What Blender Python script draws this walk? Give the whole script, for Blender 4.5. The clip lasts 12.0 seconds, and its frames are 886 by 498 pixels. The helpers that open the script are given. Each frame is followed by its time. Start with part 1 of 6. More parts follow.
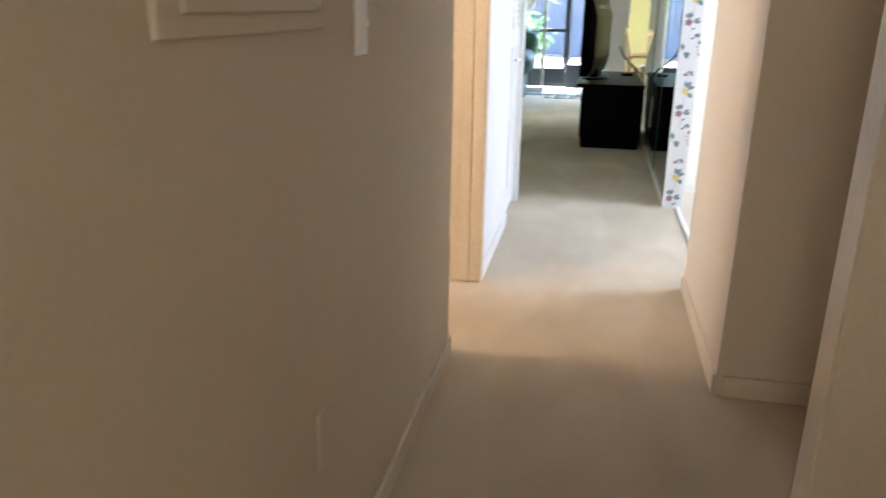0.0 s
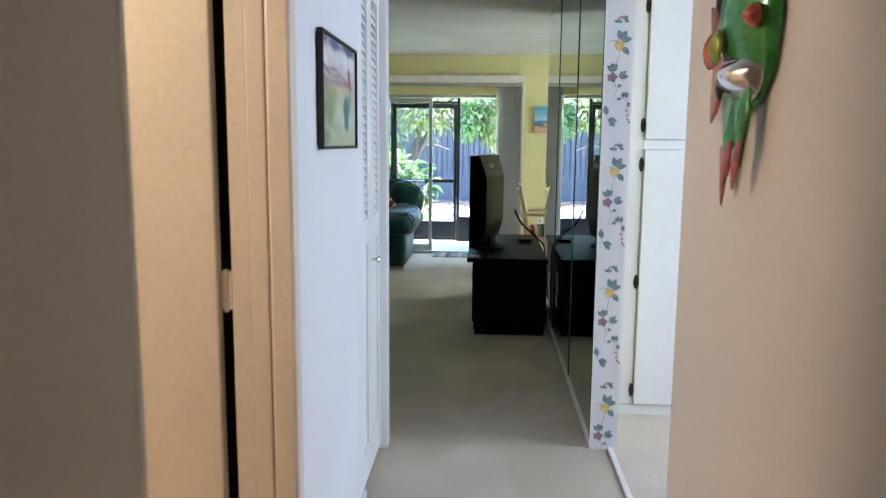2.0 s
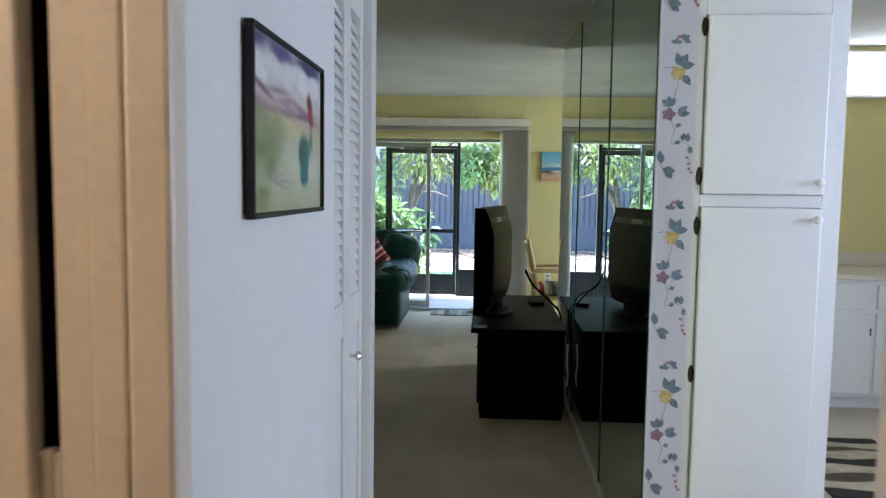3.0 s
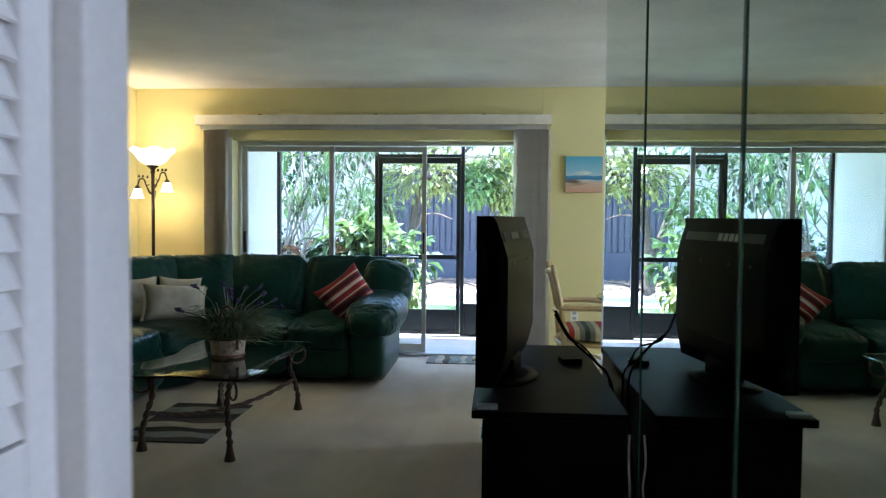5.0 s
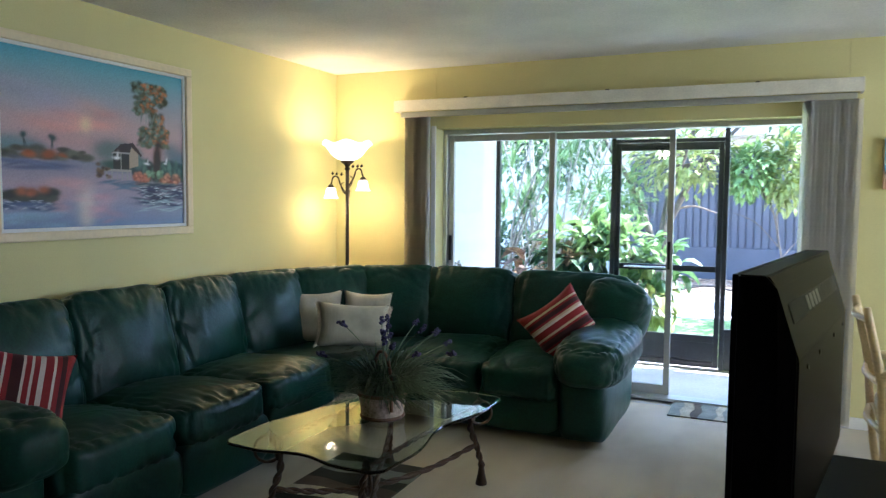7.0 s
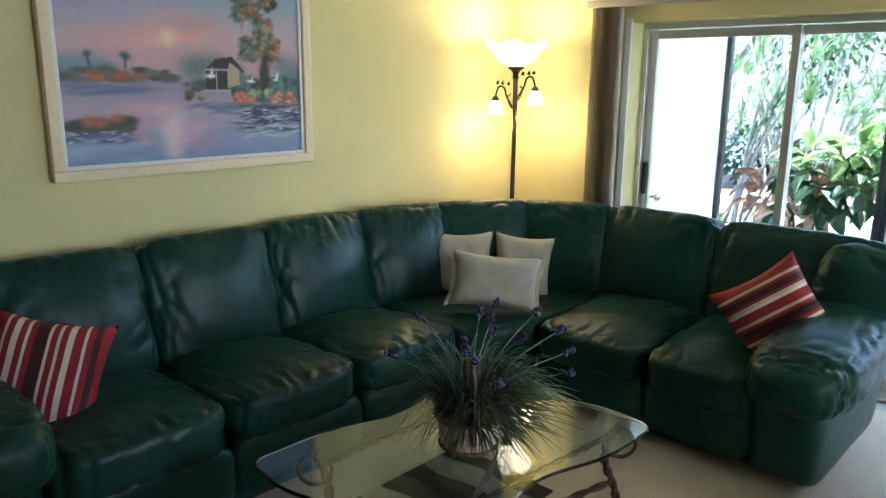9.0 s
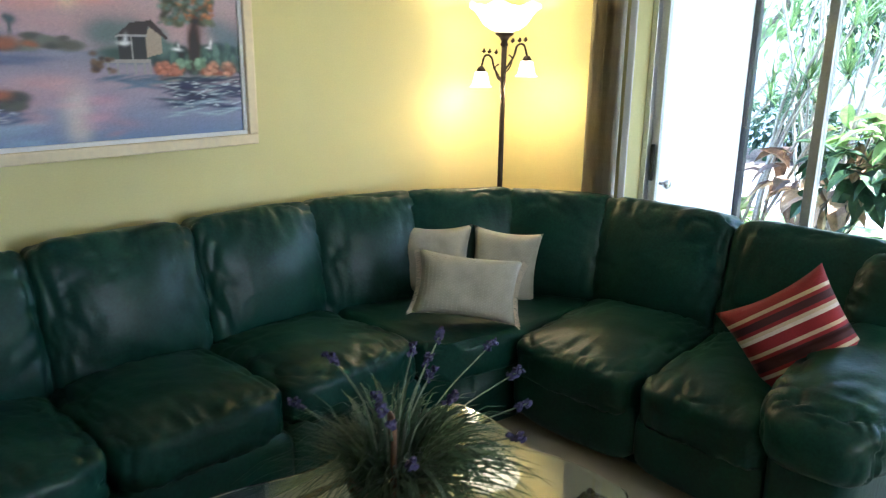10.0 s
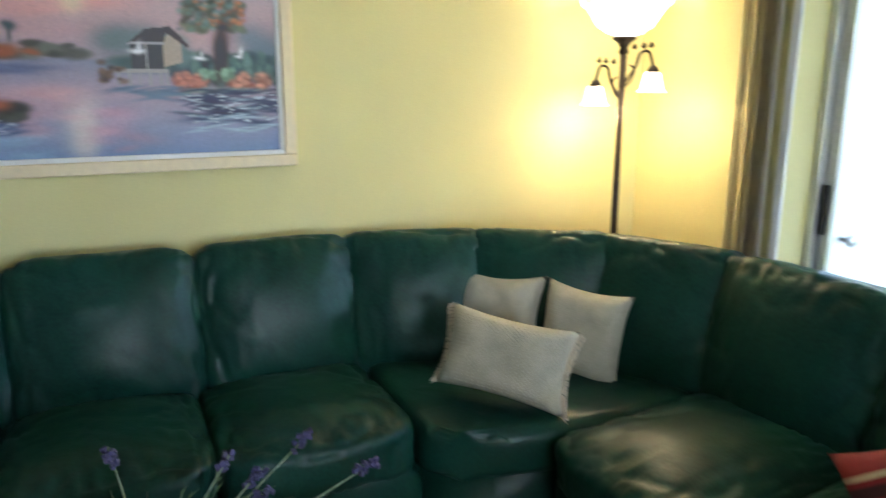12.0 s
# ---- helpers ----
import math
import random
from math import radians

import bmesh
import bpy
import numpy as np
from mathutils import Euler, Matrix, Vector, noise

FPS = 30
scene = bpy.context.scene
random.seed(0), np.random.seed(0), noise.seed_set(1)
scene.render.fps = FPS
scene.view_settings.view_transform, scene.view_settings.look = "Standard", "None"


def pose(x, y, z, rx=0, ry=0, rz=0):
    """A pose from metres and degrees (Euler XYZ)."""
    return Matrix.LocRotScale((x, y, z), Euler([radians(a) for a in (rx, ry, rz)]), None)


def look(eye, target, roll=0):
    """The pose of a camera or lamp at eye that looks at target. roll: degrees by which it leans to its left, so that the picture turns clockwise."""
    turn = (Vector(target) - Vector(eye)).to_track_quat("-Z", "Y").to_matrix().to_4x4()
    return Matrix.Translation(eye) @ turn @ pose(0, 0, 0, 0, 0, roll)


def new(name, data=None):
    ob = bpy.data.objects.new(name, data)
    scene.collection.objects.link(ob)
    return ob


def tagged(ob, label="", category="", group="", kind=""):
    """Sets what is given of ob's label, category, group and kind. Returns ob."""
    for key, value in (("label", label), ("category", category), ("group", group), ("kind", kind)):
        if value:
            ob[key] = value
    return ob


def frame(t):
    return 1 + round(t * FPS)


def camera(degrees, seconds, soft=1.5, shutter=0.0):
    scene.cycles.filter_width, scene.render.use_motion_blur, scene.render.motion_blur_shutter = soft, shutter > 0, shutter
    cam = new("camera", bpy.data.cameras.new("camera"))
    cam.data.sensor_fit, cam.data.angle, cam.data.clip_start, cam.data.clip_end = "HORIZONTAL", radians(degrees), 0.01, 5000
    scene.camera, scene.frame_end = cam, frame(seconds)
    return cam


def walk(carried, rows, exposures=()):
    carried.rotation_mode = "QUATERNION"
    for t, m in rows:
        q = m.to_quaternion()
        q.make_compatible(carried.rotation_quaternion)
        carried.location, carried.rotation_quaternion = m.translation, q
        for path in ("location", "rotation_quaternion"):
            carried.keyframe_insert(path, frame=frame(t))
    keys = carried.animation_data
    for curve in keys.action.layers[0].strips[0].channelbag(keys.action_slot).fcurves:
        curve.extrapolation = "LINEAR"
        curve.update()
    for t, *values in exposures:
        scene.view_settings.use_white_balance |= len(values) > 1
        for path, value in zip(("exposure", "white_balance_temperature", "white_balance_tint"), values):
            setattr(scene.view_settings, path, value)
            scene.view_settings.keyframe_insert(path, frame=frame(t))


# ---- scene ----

cam = camera(62.0, 12.0, soft=1.2, shutter=0.4)
PATH = [
    (0, (0.286, 1.172, 1.205), (-0.082, 3.035, 0.576), 0.8),
    (0.5, (0.235, 1.523, 1.256), (0.064, 3.436, 0.697), 0.4),
    (1, (0.194, 1.879, 1.312), (0.032, 3.817, 0.847), 0.5),
    (1.5, (0.216, 2.273, 1.353), (0.074, 4.233, 0.984), 0.7),
    (2, (0.29, 2.657, 1.372), (0.169, 4.633, 1.09), 0.5),
    (2.5, (0.269, 3.063, 1.394), (0.151, 5.048, 1.178), 0.8),
    (3, (0.221, 3.444, 1.408), (0.106, 5.434, 1.245), 0.8),
    (3.2, (0.214, 3.61, 1.402), (0.103, 5.601, 1.247), 0.9),
    (5, (0.23, 5.163, 1.281), (0.084, 7.155, 1.196), 0.5),
    (5.5, (0.223, 5.562, 1.254), (0.065, 7.555, 1.186), 0.6),
    (6, (0.196, 5.879, 1.312), (-0.103, 7.856, 1.241), 0.5),
    (6.5, (0.189, 6.251, 1.373), (-0.446, 8.145, 1.291), 0.5),
    (7, (0.218, 6.533, 1.429), (-0.596, 8.355, 1.294), 0.5),
    (7.5, (0.233, 6.794, 1.524), (-0.718, 8.541, 1.321), 0.6),
    (9.5, (0.024, 8.008, 1.636), (-1.354, 9.368, 1.134), 0.5),
    (10, (-0.081, 8.31, 1.646), (-1.451, 9.666, 1.113), 0.7),
    (10.5, (-0.118, 8.642, 1.648), (-1.492, 9.987, 1.098), 0.7),
    (11, (-0.036, 9.01, 1.652), (-1.427, 10.329, 1.083), 0.7),
    (11.5, (-0.076, 9.267, 1.609), (-1.63, 10.391, 1.043), 0.5),
    (12, (-0.133, 9.4, 1.566), (-1.908, 10.194, 1.101), 0.1),
]
EXPOSURES = [(0.0, 4.9, 5700, 13), (0.5, 5.15, 5600, 13), (1.0, 4.92, 5500, 13), (1.5, 4.5, 5450, 14), (2.0, 4.08, 5400, 13), (2.5, 3.76, 5450, 13), (3.2, 3.56, 5500, 14), (5.0, 3.52, 5300, 17), (7.0, 3.80, 5350, 17), (9.5, 4.20, 5550, 16), (12.0, 4.38, 5550, 16)]
walk(cam, [(t, look(eye, target, roll)) for t, eye, target, roll in PATH], EXPOSURES)

# ---- world, sun, lights ----
SUN_ELEV, SUN_AZ = 56.0, 66.0          # degrees; azimuth from +y towards +x
world = bpy.data.worlds.new("sky_world")
scene.world = world
world.use_nodes = True
wn = world.node_tree
sky = wn.nodes.new("ShaderNodeTexSky")
sky.sky_type = "NISHITA"
sky.sun_disc = False
sky.sun_elevation = radians(SUN_ELEV)
sky.sun_rotation = radians(SUN_AZ)
wn.nodes["Background"].inputs[1].default_value = 0.15
wn.links.new(sky.outputs[0], wn.nodes["Background"].inputs[0])
sun_data = bpy.data.lights.new("sun", "SUN")
sun_data.energy, sun_data.angle, sun_data.color = 3.4, radians(0.55), (1.0, 0.95, 0.86)
sun_ob = new("sun", sun_data)
sd = Vector((math.sin(radians(SUN_AZ)) * math.cos(radians(SUN_ELEV)), math.cos(radians(SUN_AZ)) * math.cos(radians(SUN_ELEV)), math.sin(radians(SUN_ELEV))))
sun_ob.matrix_world = look((0, 0, 40), Vector((0, 0, 40)) - sd)


def lamp(name, kind, m, watts, colour, size=0.05, size_y=None):
    d = bpy.data.lights.new(name, kind)
    d.energy, d.color = watts, colour
    if kind == "AREA":
        d.shape, d.size, d.size_y = "RECTANGLE", size, size_y or size
    else:
        d.shadow_soft_size = size
    o = new(name, d)
    o.matrix_world = m
    return o


# daylight of the kitchen and dining windows, warm ceiling lamp of the side room
lamp("kitchen_window_light", "AREA", look((3.52, 5.4, 1.5), (0, 5.2, 1.0)), 4.8, (0.80, 0.87, 1.0), 1.5, 1.1)
lamp("dining_window_light", "AREA", look((4.15, 10.2, 1.5), (0, 10.0, 1.0)), 7.0, (0.85, 0.93, 1.0), 1.4, 1.2)
lamp("side_room_light", "POINT", pose(-1.25, 3.55, 2.15), 2.5, (1.0, 0.73, 0.47), 0.12)
# unseen warm fill added to brighten the hall walls, no real lamp here
lamp("entry_fill", "AREA", look((0.3, 0.05, 1.6), (0.3, 3.0, 0.9)), 0.36, (1.0, 0.82, 0.6), 0.8, 1.2)

# ---- materials ----


def mat(name, colour, rough=0.6, vary=0.08, scale=6.0, fine=60.0, bump=0.0, metal=0.0, spec=0.5, bump_scale=None, second=None, coat=0.0):
    """Two-scale noise over a base colour, with optional relief."""
    m = bpy.data.materials.new(name)
    m.use_nodes = True
    n, l = m.node_tree.nodes, m.node_tree.links
    b = n["Principled BSDF"]
    b.inputs["Roughness"].default_value = rough
    b.inputs["Metallic"].default_value = metal
    b.inputs["Specular IOR Level"].default_value = spec
    b.inputs["Coat Weight"].default_value = coat
    tc = n.new("ShaderNodeTexCoord")
    big, small = n.new("ShaderNodeTexNoise"), n.new("ShaderNodeTexNoise")
    big.inputs["Scale"].default_value, small.inputs["Scale"].default_value = scale, fine
    big.inputs["Detail"].default_value, small.inputs["Detail"].default_value = 4, 3
    for k in (big, small):
        l.new(tc.outputs["Object"], k.inputs["Vector"])
    mid = n.new("ShaderNodeMath")
    mid.operation = "MULTIPLY_ADD"
    l.new(small.outputs["Fac"], mid.inputs[0])
    mid.inputs[1].default_value = 0.5
    half = n.new("ShaderNodeMath")
    half.operation = "MULTIPLY"
    l.new(big.outputs["Fac"], half.inputs[0])
    half.inputs[1].default_value = 0.5
    l.new(half.outputs[0], mid.inputs[2])
    ramp = n.new("ShaderNodeValToRGB")
    lo = [max(0.0, c * (1 - 2.2 * vary)) for c in colour]
    hi = list(second) if second else [min(1.0, c * (1 + 2.2 * vary)) for c in colour]
    ramp.color_ramp.elements[0].position, ramp.color_ramp.elements[1].position = 0.3, 0.7
    ramp.color_ramp.elements[0].color, ramp.color_ramp.elements[1].color = (*lo, 1), (*hi, 1)
    l.new(mid.outputs[0], ramp.inputs[0])
    l.new(ramp.outputs[0], b.inputs["Base Color"])
    if bump:
        bp = n.new("ShaderNodeBump")
        bp.inputs["Strength"].default_value, bp.inputs["Distance"].default_value = bump, 0.004
        src = small
        if bump_scale:
            src = n.new("ShaderNodeTexNoise")
            src.inputs["Scale"].default_value, src.inputs["Detail"].default_value = bump_scale, 4
            l.new(tc.outputs["Object"], src.inputs["Vector"])
        l.new(src.outputs["Fac"], bp.inputs["Height"])
        l.new(bp.outputs[0], b.inputs["Normal"])
    return m


def see_through(m, share):
    """Lets part of the light pass diffusely through a thin sheet."""
    n, l = m.node_tree.nodes, m.node_tree.links
    b = n["Principled BSDF"]
    tr, mx = n.new("ShaderNodeBsdfTranslucent"), n.new("ShaderNodeMixShader")
    src = b.inputs["Base Color"].links[0].from_socket
    l.new(src, tr.inputs["Color"])
    mx.inputs[0].default_value = share
    l.new(b.outputs[0], mx.inputs[1])
    l.new(tr.outputs[0], mx.inputs[2])
    l.new(mx.outputs[0], n["Material Output"].inputs["Surface"])


def glow(name, colour, strength):
    m = bpy.data.materials.new(name)
    m.use_nodes = True
    b = m.node_tree.nodes["Principled BSDF"]
    b.inputs["Base Color"].default_value = (0.85, 0.8, 0.7, 1)
    b.inputs["Roughness"].default_value = 0.3
    b.inputs["Emission Color"].default_value = (*colour, 1)
    b.inputs["Emission Strength"].default_value = strength
    return m


def glass(name, colour=(1, 1, 1), rough=0.0, ior=1.45):
    m = bpy.data.materials.new(name)
    m.use_nodes = True
    b = m.node_tree.nodes["Principled BSDF"]
    b.inputs["Base Color"].default_value = (*colour, 1)
    b.inputs["Roughness"].default_value = rough
    b.inputs["IOR"].default_value = ior
    b.inputs["Transmission Weight"].default_value = 1.0
    return m


M_YELLOW = mat("yellow_wall_paint", (0.72, 0.65, 0.31), 0.75, 0.03, 2.0, 140, 0.25, bump_scale=220)
M_HALL = mat("hall_wall_paint", (0.62, 0.56, 0.46), 0.7, 0.03, 1.5, 120, 0.25, bump_scale=200)
M_HALLR = mat("cream_hall_paint", (0.74, 0.66, 0.55), 0.6, 0.03, 1.5, 120, 0.2, bump_scale=200)
M_WHITE = mat("white_wall_paint", (0.78, 0.78, 0.78), 0.6, 0.02, 2.0, 120, 0.2, bump_scale=200)
M_TRIM = mat("white_trim_paint", (0.80, 0.79, 0.76), 0.4, 0.03, 3.0, 90, 0.05)
M_CREAM = mat("cream_trim_paint", (0.72, 0.65, 0.54), 0.4, 0.04, 3.0, 60, 0.05)
M_CEIL = mat("popcorn_ceiling", (0.73, 0.72, 0.69), 0.95, 0.085, 2.0, 95, 1.0, bump_scale=80)
M_CARPET = mat("beige_carpet", (0.64, 0.56, 0.44), 0.97, 0.12, 1.1, 300, 0.9, bump_scale=520, spec=0.1)


def brushed(m, share):
    """Pile lying in different directions: broad streaky patches, a little lighter or darker."""
    n, l = m.node_tree.nodes, m.node_tree.links
    b = n["Principled BSDF"]
    src = b.inputs["Base Color"].links[0].from_socket
    tc, mp, nz, rp, mx = (n.new(k) for k in ("ShaderNodeTexCoord", "ShaderNodeMapping", "ShaderNodeTexNoise", "ShaderNodeValToRGB", "ShaderNodeMix"))
    l.new(tc.outputs["Object"], mp.inputs[0])
    mp.inputs["Scale"].default_value, mp.inputs["Rotation"].default_value = (1.0, 0.42, 1.0), (0, 0, radians(24))
    l.new(mp.outputs[0], nz.inputs["Vector"])
    nz.inputs["Scale"].default_value, nz.inputs["Detail"].default_value, nz.inputs["Distortion"].default_value = 3.0, 4, 0.5
    rp.color_ramp.elements[0].position, rp.color_ramp.elements[1].position = 0.40, 0.60
    lo = 1 - share
    rp.color_ramp.elements[0].color, rp.color_ramp.elements[1].color = (lo, lo * 0.98, lo * 0.95, 1), (1, 1, 1, 1)
    l.new(nz.outputs["Fac"], rp.inputs[0])
    mx.data_type, mx.blend_type = "RGBA", "MULTIPLY"
    mx.inputs[0].default_value = 1.0
    l.new(src, mx.inputs[6])
    l.new(rp.outputs[0], mx.inputs[7])
    l.new(mx.outputs[2], b.inputs["Base Color"])


brushed(M_CARPET, 0.11)
M_TILE = mat("kitchen_vinyl", (0.56, 0.49, 0.40), 0.45, 0.06, 4, 60, 0.05)
M_CABINET = mat("white_cabinet_paint", (0.80, 0.80, 0.80), 0.35, 0.02, 2.0, 80, 0.04)
M_MIRROR = mat("mirror_silver", (0.70, 0.80, 0.75), 0.005, 0.0, 1, 1, 0, metal=1.0)
M_MIREDGE = mat("mirror_edge_green", (0.02, 0.09, 0.06), 0.2, 0.1)
M_BRONZE = mat("bronze_screen_frame", (0.022, 0.024, 0.028), 0.4, 0.2, 4, 50)
M_ALU = mat("mill_aluminium", (0.55, 0.55, 0.53), 0.35, 0.06, 5, 90, metal=0.7)
# dark metal fittings, and the painted shade in the side-room door gap
M_DARK = mat("dark_metal_and_gap_shade", (0.02, 0.018, 0.016), 0.4, 0.2, 6, 60, metal=0.5)
M_STEEL = mat("satin_nickel", (0.6, 0.58, 0.55), 0.25, 0.05, 5, 60, metal=1.0)
M_GLASS = glass("window_glass", (0.96, 0.99, 0.98))
M_PATIO = mat("patio_concrete", (0.52, 0.51, 0.49), 0.85, 0.08, 3, 60, 0.2)
M_WPAPER = mat("wallpaper_white", (0.76, 0.75, 0.75), 0.6, 0.02, 3, 90)

# ---- mesh helpers ----


def finish(bm, name, material, smooth=False):
    me = bpy.data.meshes.new(name)
    bmesh.ops.recalc_face_normals(bm, faces=bm.faces)
    bm.to_mesh(me)
    bm.free()
    me.materials.append(material)
    if smooth:
        for p in me.polygons:
            p.use_smooth = True
    return me


def part(name, bm, material, parent=None, label="", smooth=False):
    ob = new(name, finish(bm, name, material, smooth))
    if parent is not None:
        ob.parent = parent
    if label:
        tagged(ob, label)
    return ob


def thing(name, label, category, group="", at=None, kind=""):
    ob = new(name)
    ob.empty_display_size = 0.1
    if at is not None:
        ob.matrix_basis = at
    return tagged(ob, label, category, group, kind)


def box(x0, x1, y0, y1, z0, z1, bevel=0.0, seg=2, bm=None, m=None):
    own = bmesh.new()
    bmesh.ops.create_cube(own, size=1.0)
    for v in own.verts:
        v.co = Vector(((x0 + x1) / 2 + v.co.x * (x1 - x0), (y0 + y1) / 2 + v.co.y * (y1 - y0), (z0 + z1) / 2 + v.co.z * (z1 - z0)))
    if bevel:
        bmesh.ops.bevel(own, geom=own.edges[:], offset=bevel, segments=seg, affect="EDGES", profile=0.5)
    if m is not None:
        own.transform(m)
    return join(bm, own) if bm is not None else own


def join(bm, other):
    me = bpy.data.meshes.new("tmp")
    other.to_mesh(me)
    other.free()
    bm.from_mesh(me)
    bpy.data.meshes.remove(me)
    return bm


def lathe(profile, seg=24, m=None, bm=None):
    """Turned shape about z from (radius, height) pairs."""
    own = bmesh.new()
    rings = []
    for r, z in profile:
        rings.append([own.verts.new((r * math.cos(2 * math.pi * k / seg), r * math.sin(2 * math.pi * k / seg), z)) for k in range(seg)])
    for a, b in zip(rings, rings[1:]):
        for k in range(seg):
            own.faces.new((a[k], a[(k + 1) % seg], b[(k + 1) % seg], b[k]))
    for ring, flip in ((rings[0], True), (rings[-1], False)):
        if profile[0 if flip else -1][0] > 1e-4:
            own.faces.new(ring[::-1] if flip else ring)
    bmesh.ops.remove_doubles(own, verts=own.verts, dist=1e-5)
    if m is not None:
        own.transform(m)
    return join(bm, own) if bm is not None else own


def tube(points, radius, seg=8, bm=None):
    """Round bar along points; radius is a number or one per point."""
    own = bmesh.new()
    pts = [Vector(p) for p in points]
    rad = radius if isinstance(radius, (list, tuple)) else [radius] * len(pts)
    up, rings = None, []
    for i, p in enumerate(pts):
        d = (pts[min(i + 1, len(pts) - 1)] - pts[max(i - 1, 0)]).normalized()
        if up is None:
            up = d.orthogonal().normalized()
        up = (up - d * up.dot(d)).normalized()
        side = d.cross(up)
        rings.append([own.verts.new(p + rad[i] * (math.cos(2 * math.pi * k / seg) * up + math.sin(2 * math.pi * k / seg) * side)) for k in range(seg)])
    for a, b in zip(rings, rings[1:]):
        for k in range(seg):
            own.faces.new((a[k], a[(k + 1) % seg], b[(k + 1) % seg], b[k]))
    own.faces.new(rings[0][::-1])
    own.faces.new(rings[-1])
    return join(bm, own) if bm is not None else own


def curve(points, n=8):
    """Catmull-Rom through points."""
    p = [Vector(q) for q in points]
    p = [2 * p[0] - p[1]] + p + [2 * p[-1] - p[-2]]
    out = []
    for i in range(1, len(p) - 2):
        for k in range(n):
            t = k / n
            a, b, c, d = p[i - 1], p[i], p[i + 1], p[i + 2]
            out.append(0.5 * (2 * b + (c - a) * t + (2 * a - 5 * b + 4 * c - d) * t * t + (3 * b - a - 3 * c + d) * t ** 3))
    return out + [p[-2]]


def structure(name, bm, material, label, category, smooth=False):
    return tagged(part(name, bm, material, None, "", smooth), label, category, "", "structure")


# ---- the shell ----
H = 2.44
XL, YF, YS = -3.10, 11.78, 5.90      # room: side wall, window wall, back wall
HL, HR = -0.162, 0.748               # hall walls
DOOR_X0, DOOR_X1, DOOR_H = -2.195, 0.62, 1.975

structure("floor", box(-3.6, 4.4, -0.3, YF + 0.02, -0.12, 0.0), M_CARPET, "light beige wall-to-wall cut pile carpet", "floor")
structure("ceiling", box(-3.6, 4.4, -0.3, YF + 0.25, H, H + 0.12), M_CEIL, "white popcorn-textured ceiling", "ceiling")

# hall, near part
structure("wall_hall_left", box(HL - 0.125, HL, -0.2, 3.562, 0, H, 0.012), M_HALL, "plain greige painted hallway wall", "wall")
structure("wall_hall_left_door_head", box(HL - 0.125, HL, 3.5622, 4.354, 2.05, H), M_HALL, "painted wall strip above a doorway", "wall")
structure("wall_hall_white", box(HL - 0.11, HL, 4.356, 5.27, 0, H), M_WHITE, "smooth white painted hallway wall", "wall")
structure("wall_hall_right", box(HR, HR + 0.12, 3.5802, 4.435, 0, H), M_HALLR, "cream painted hallway wall", "wall")
structure("wall_hall_return", box(HR, 1.25, 3.46, 3.58, 0, H), M_HALLR, "cream painted wall return at the corner", "wall")
structure("wall_entry_right", box(1.06, 1.18, -0.2, 3.457, 0, H), M_HALLR, "cream painted entry wall", "wall")
structure("wall_entry_back", box(-0.3, 1.3, -0.3, -0.18, 0, H), M_HALL, "plain painted wall closing the entry", "wall")

# side room off the hall
structure("wall_side_room_west", box(-2.1, -2.0, 2.3, 5.2, 0, H), M_CREAM, "cream painted side room wall", "wall")
structure("wall_side_room_south", box(-2.0, -0.29, 2.3, 2.4, 0, H), M_CREAM, "cream painted side room wall", "wall")
structure("wall_side_room_north", box(-2.0, -0.275, 4.9, 5.0, 0, H), M_CREAM, "cream painted side room wall", "wall")

# closet and back wall of the living room
structure("wall_closet_head", box(HL - 0.11, HL, 5.272, 5.84, 2.06, H), M_WHITE, "white wall strip above the closet door", "wall")
structure("wall_closet_back", box(-0.95, -0.85, 5.0, 5.88, 0, H), M_WHITE, "plain closet back wall", "wall")
structure("wall_closet_end", box(-0.85, HL, 5.84, 5.90, 0, H), M_WHITE, "white painted closet end wall", "wall")
structure("wall_south", box(XL - 0.12, -0.952, 5.78, YS, 0, H), M_YELLOW, "pale yellow painted living room wall", "wall")
structure("wall_west", box(XL - 0.12, XL, YS + 0.002, YF + 0.2, 0, H), M_YELLOW, "pale yellow painted living room wall", "wall")

# window wall with the sliding door opening
structure("wall_north_left", box(XL + 0.002, DOOR_X0, YF, YF + 0.2, 0, H), M_YELLOW, "yellow painted wall beside the sliding door", "wall")
structure("wall_north_right", box(DOOR_X1, 4.3, YF, YF + 0.2, 0, H), M_YELLOW, "yellow painted wall beside the sliding door", "wall")
structure("wall_north_head", box(DOOR_X0 + 0.002, DOOR_X1 - 0.002, YF, YF + 0.2, DOOR_H, H), M_YELLOW, "yellow painted wall above the sliding door", "wall")

# dining side and kitchen enclosure
structure("wall_east", box(4.2, 4.3, 5.0, YF - 0.002, 0, H), M_YELLOW, "yellow painted dining room wall", "wall")
structure("wall_kitchen_east", box(3.6, 3.7, 3.6, 8.9, 0, H), M_YELLOW, "yellow painted kitchen wall", "wall")
structure("wall_kitchen_south", box(1.252, 3.6, 3.46, 3.58, 0, H), M_WHITE, "plain kitchen wall", "wall")
structure("wall_kitchen_north", box(0.91, 3.6, 8.86, 8.98, 0, H), M_YELLOW, "yellow painted kitchen wall", "wall")
structure("kitchen_floor", box(0.875, 3.6, 4.44, 8.86, 0.0, 0.006), M_TILE, "pale beige vinyl kitchen floor", "floor")
structure("floor_threshold", box(0.848, 0.874, 4.44, 5.9, 0.0, 0.012, 0.004), M_TRIM, "thin white threshold strip between carpet and vinyl", "trim")

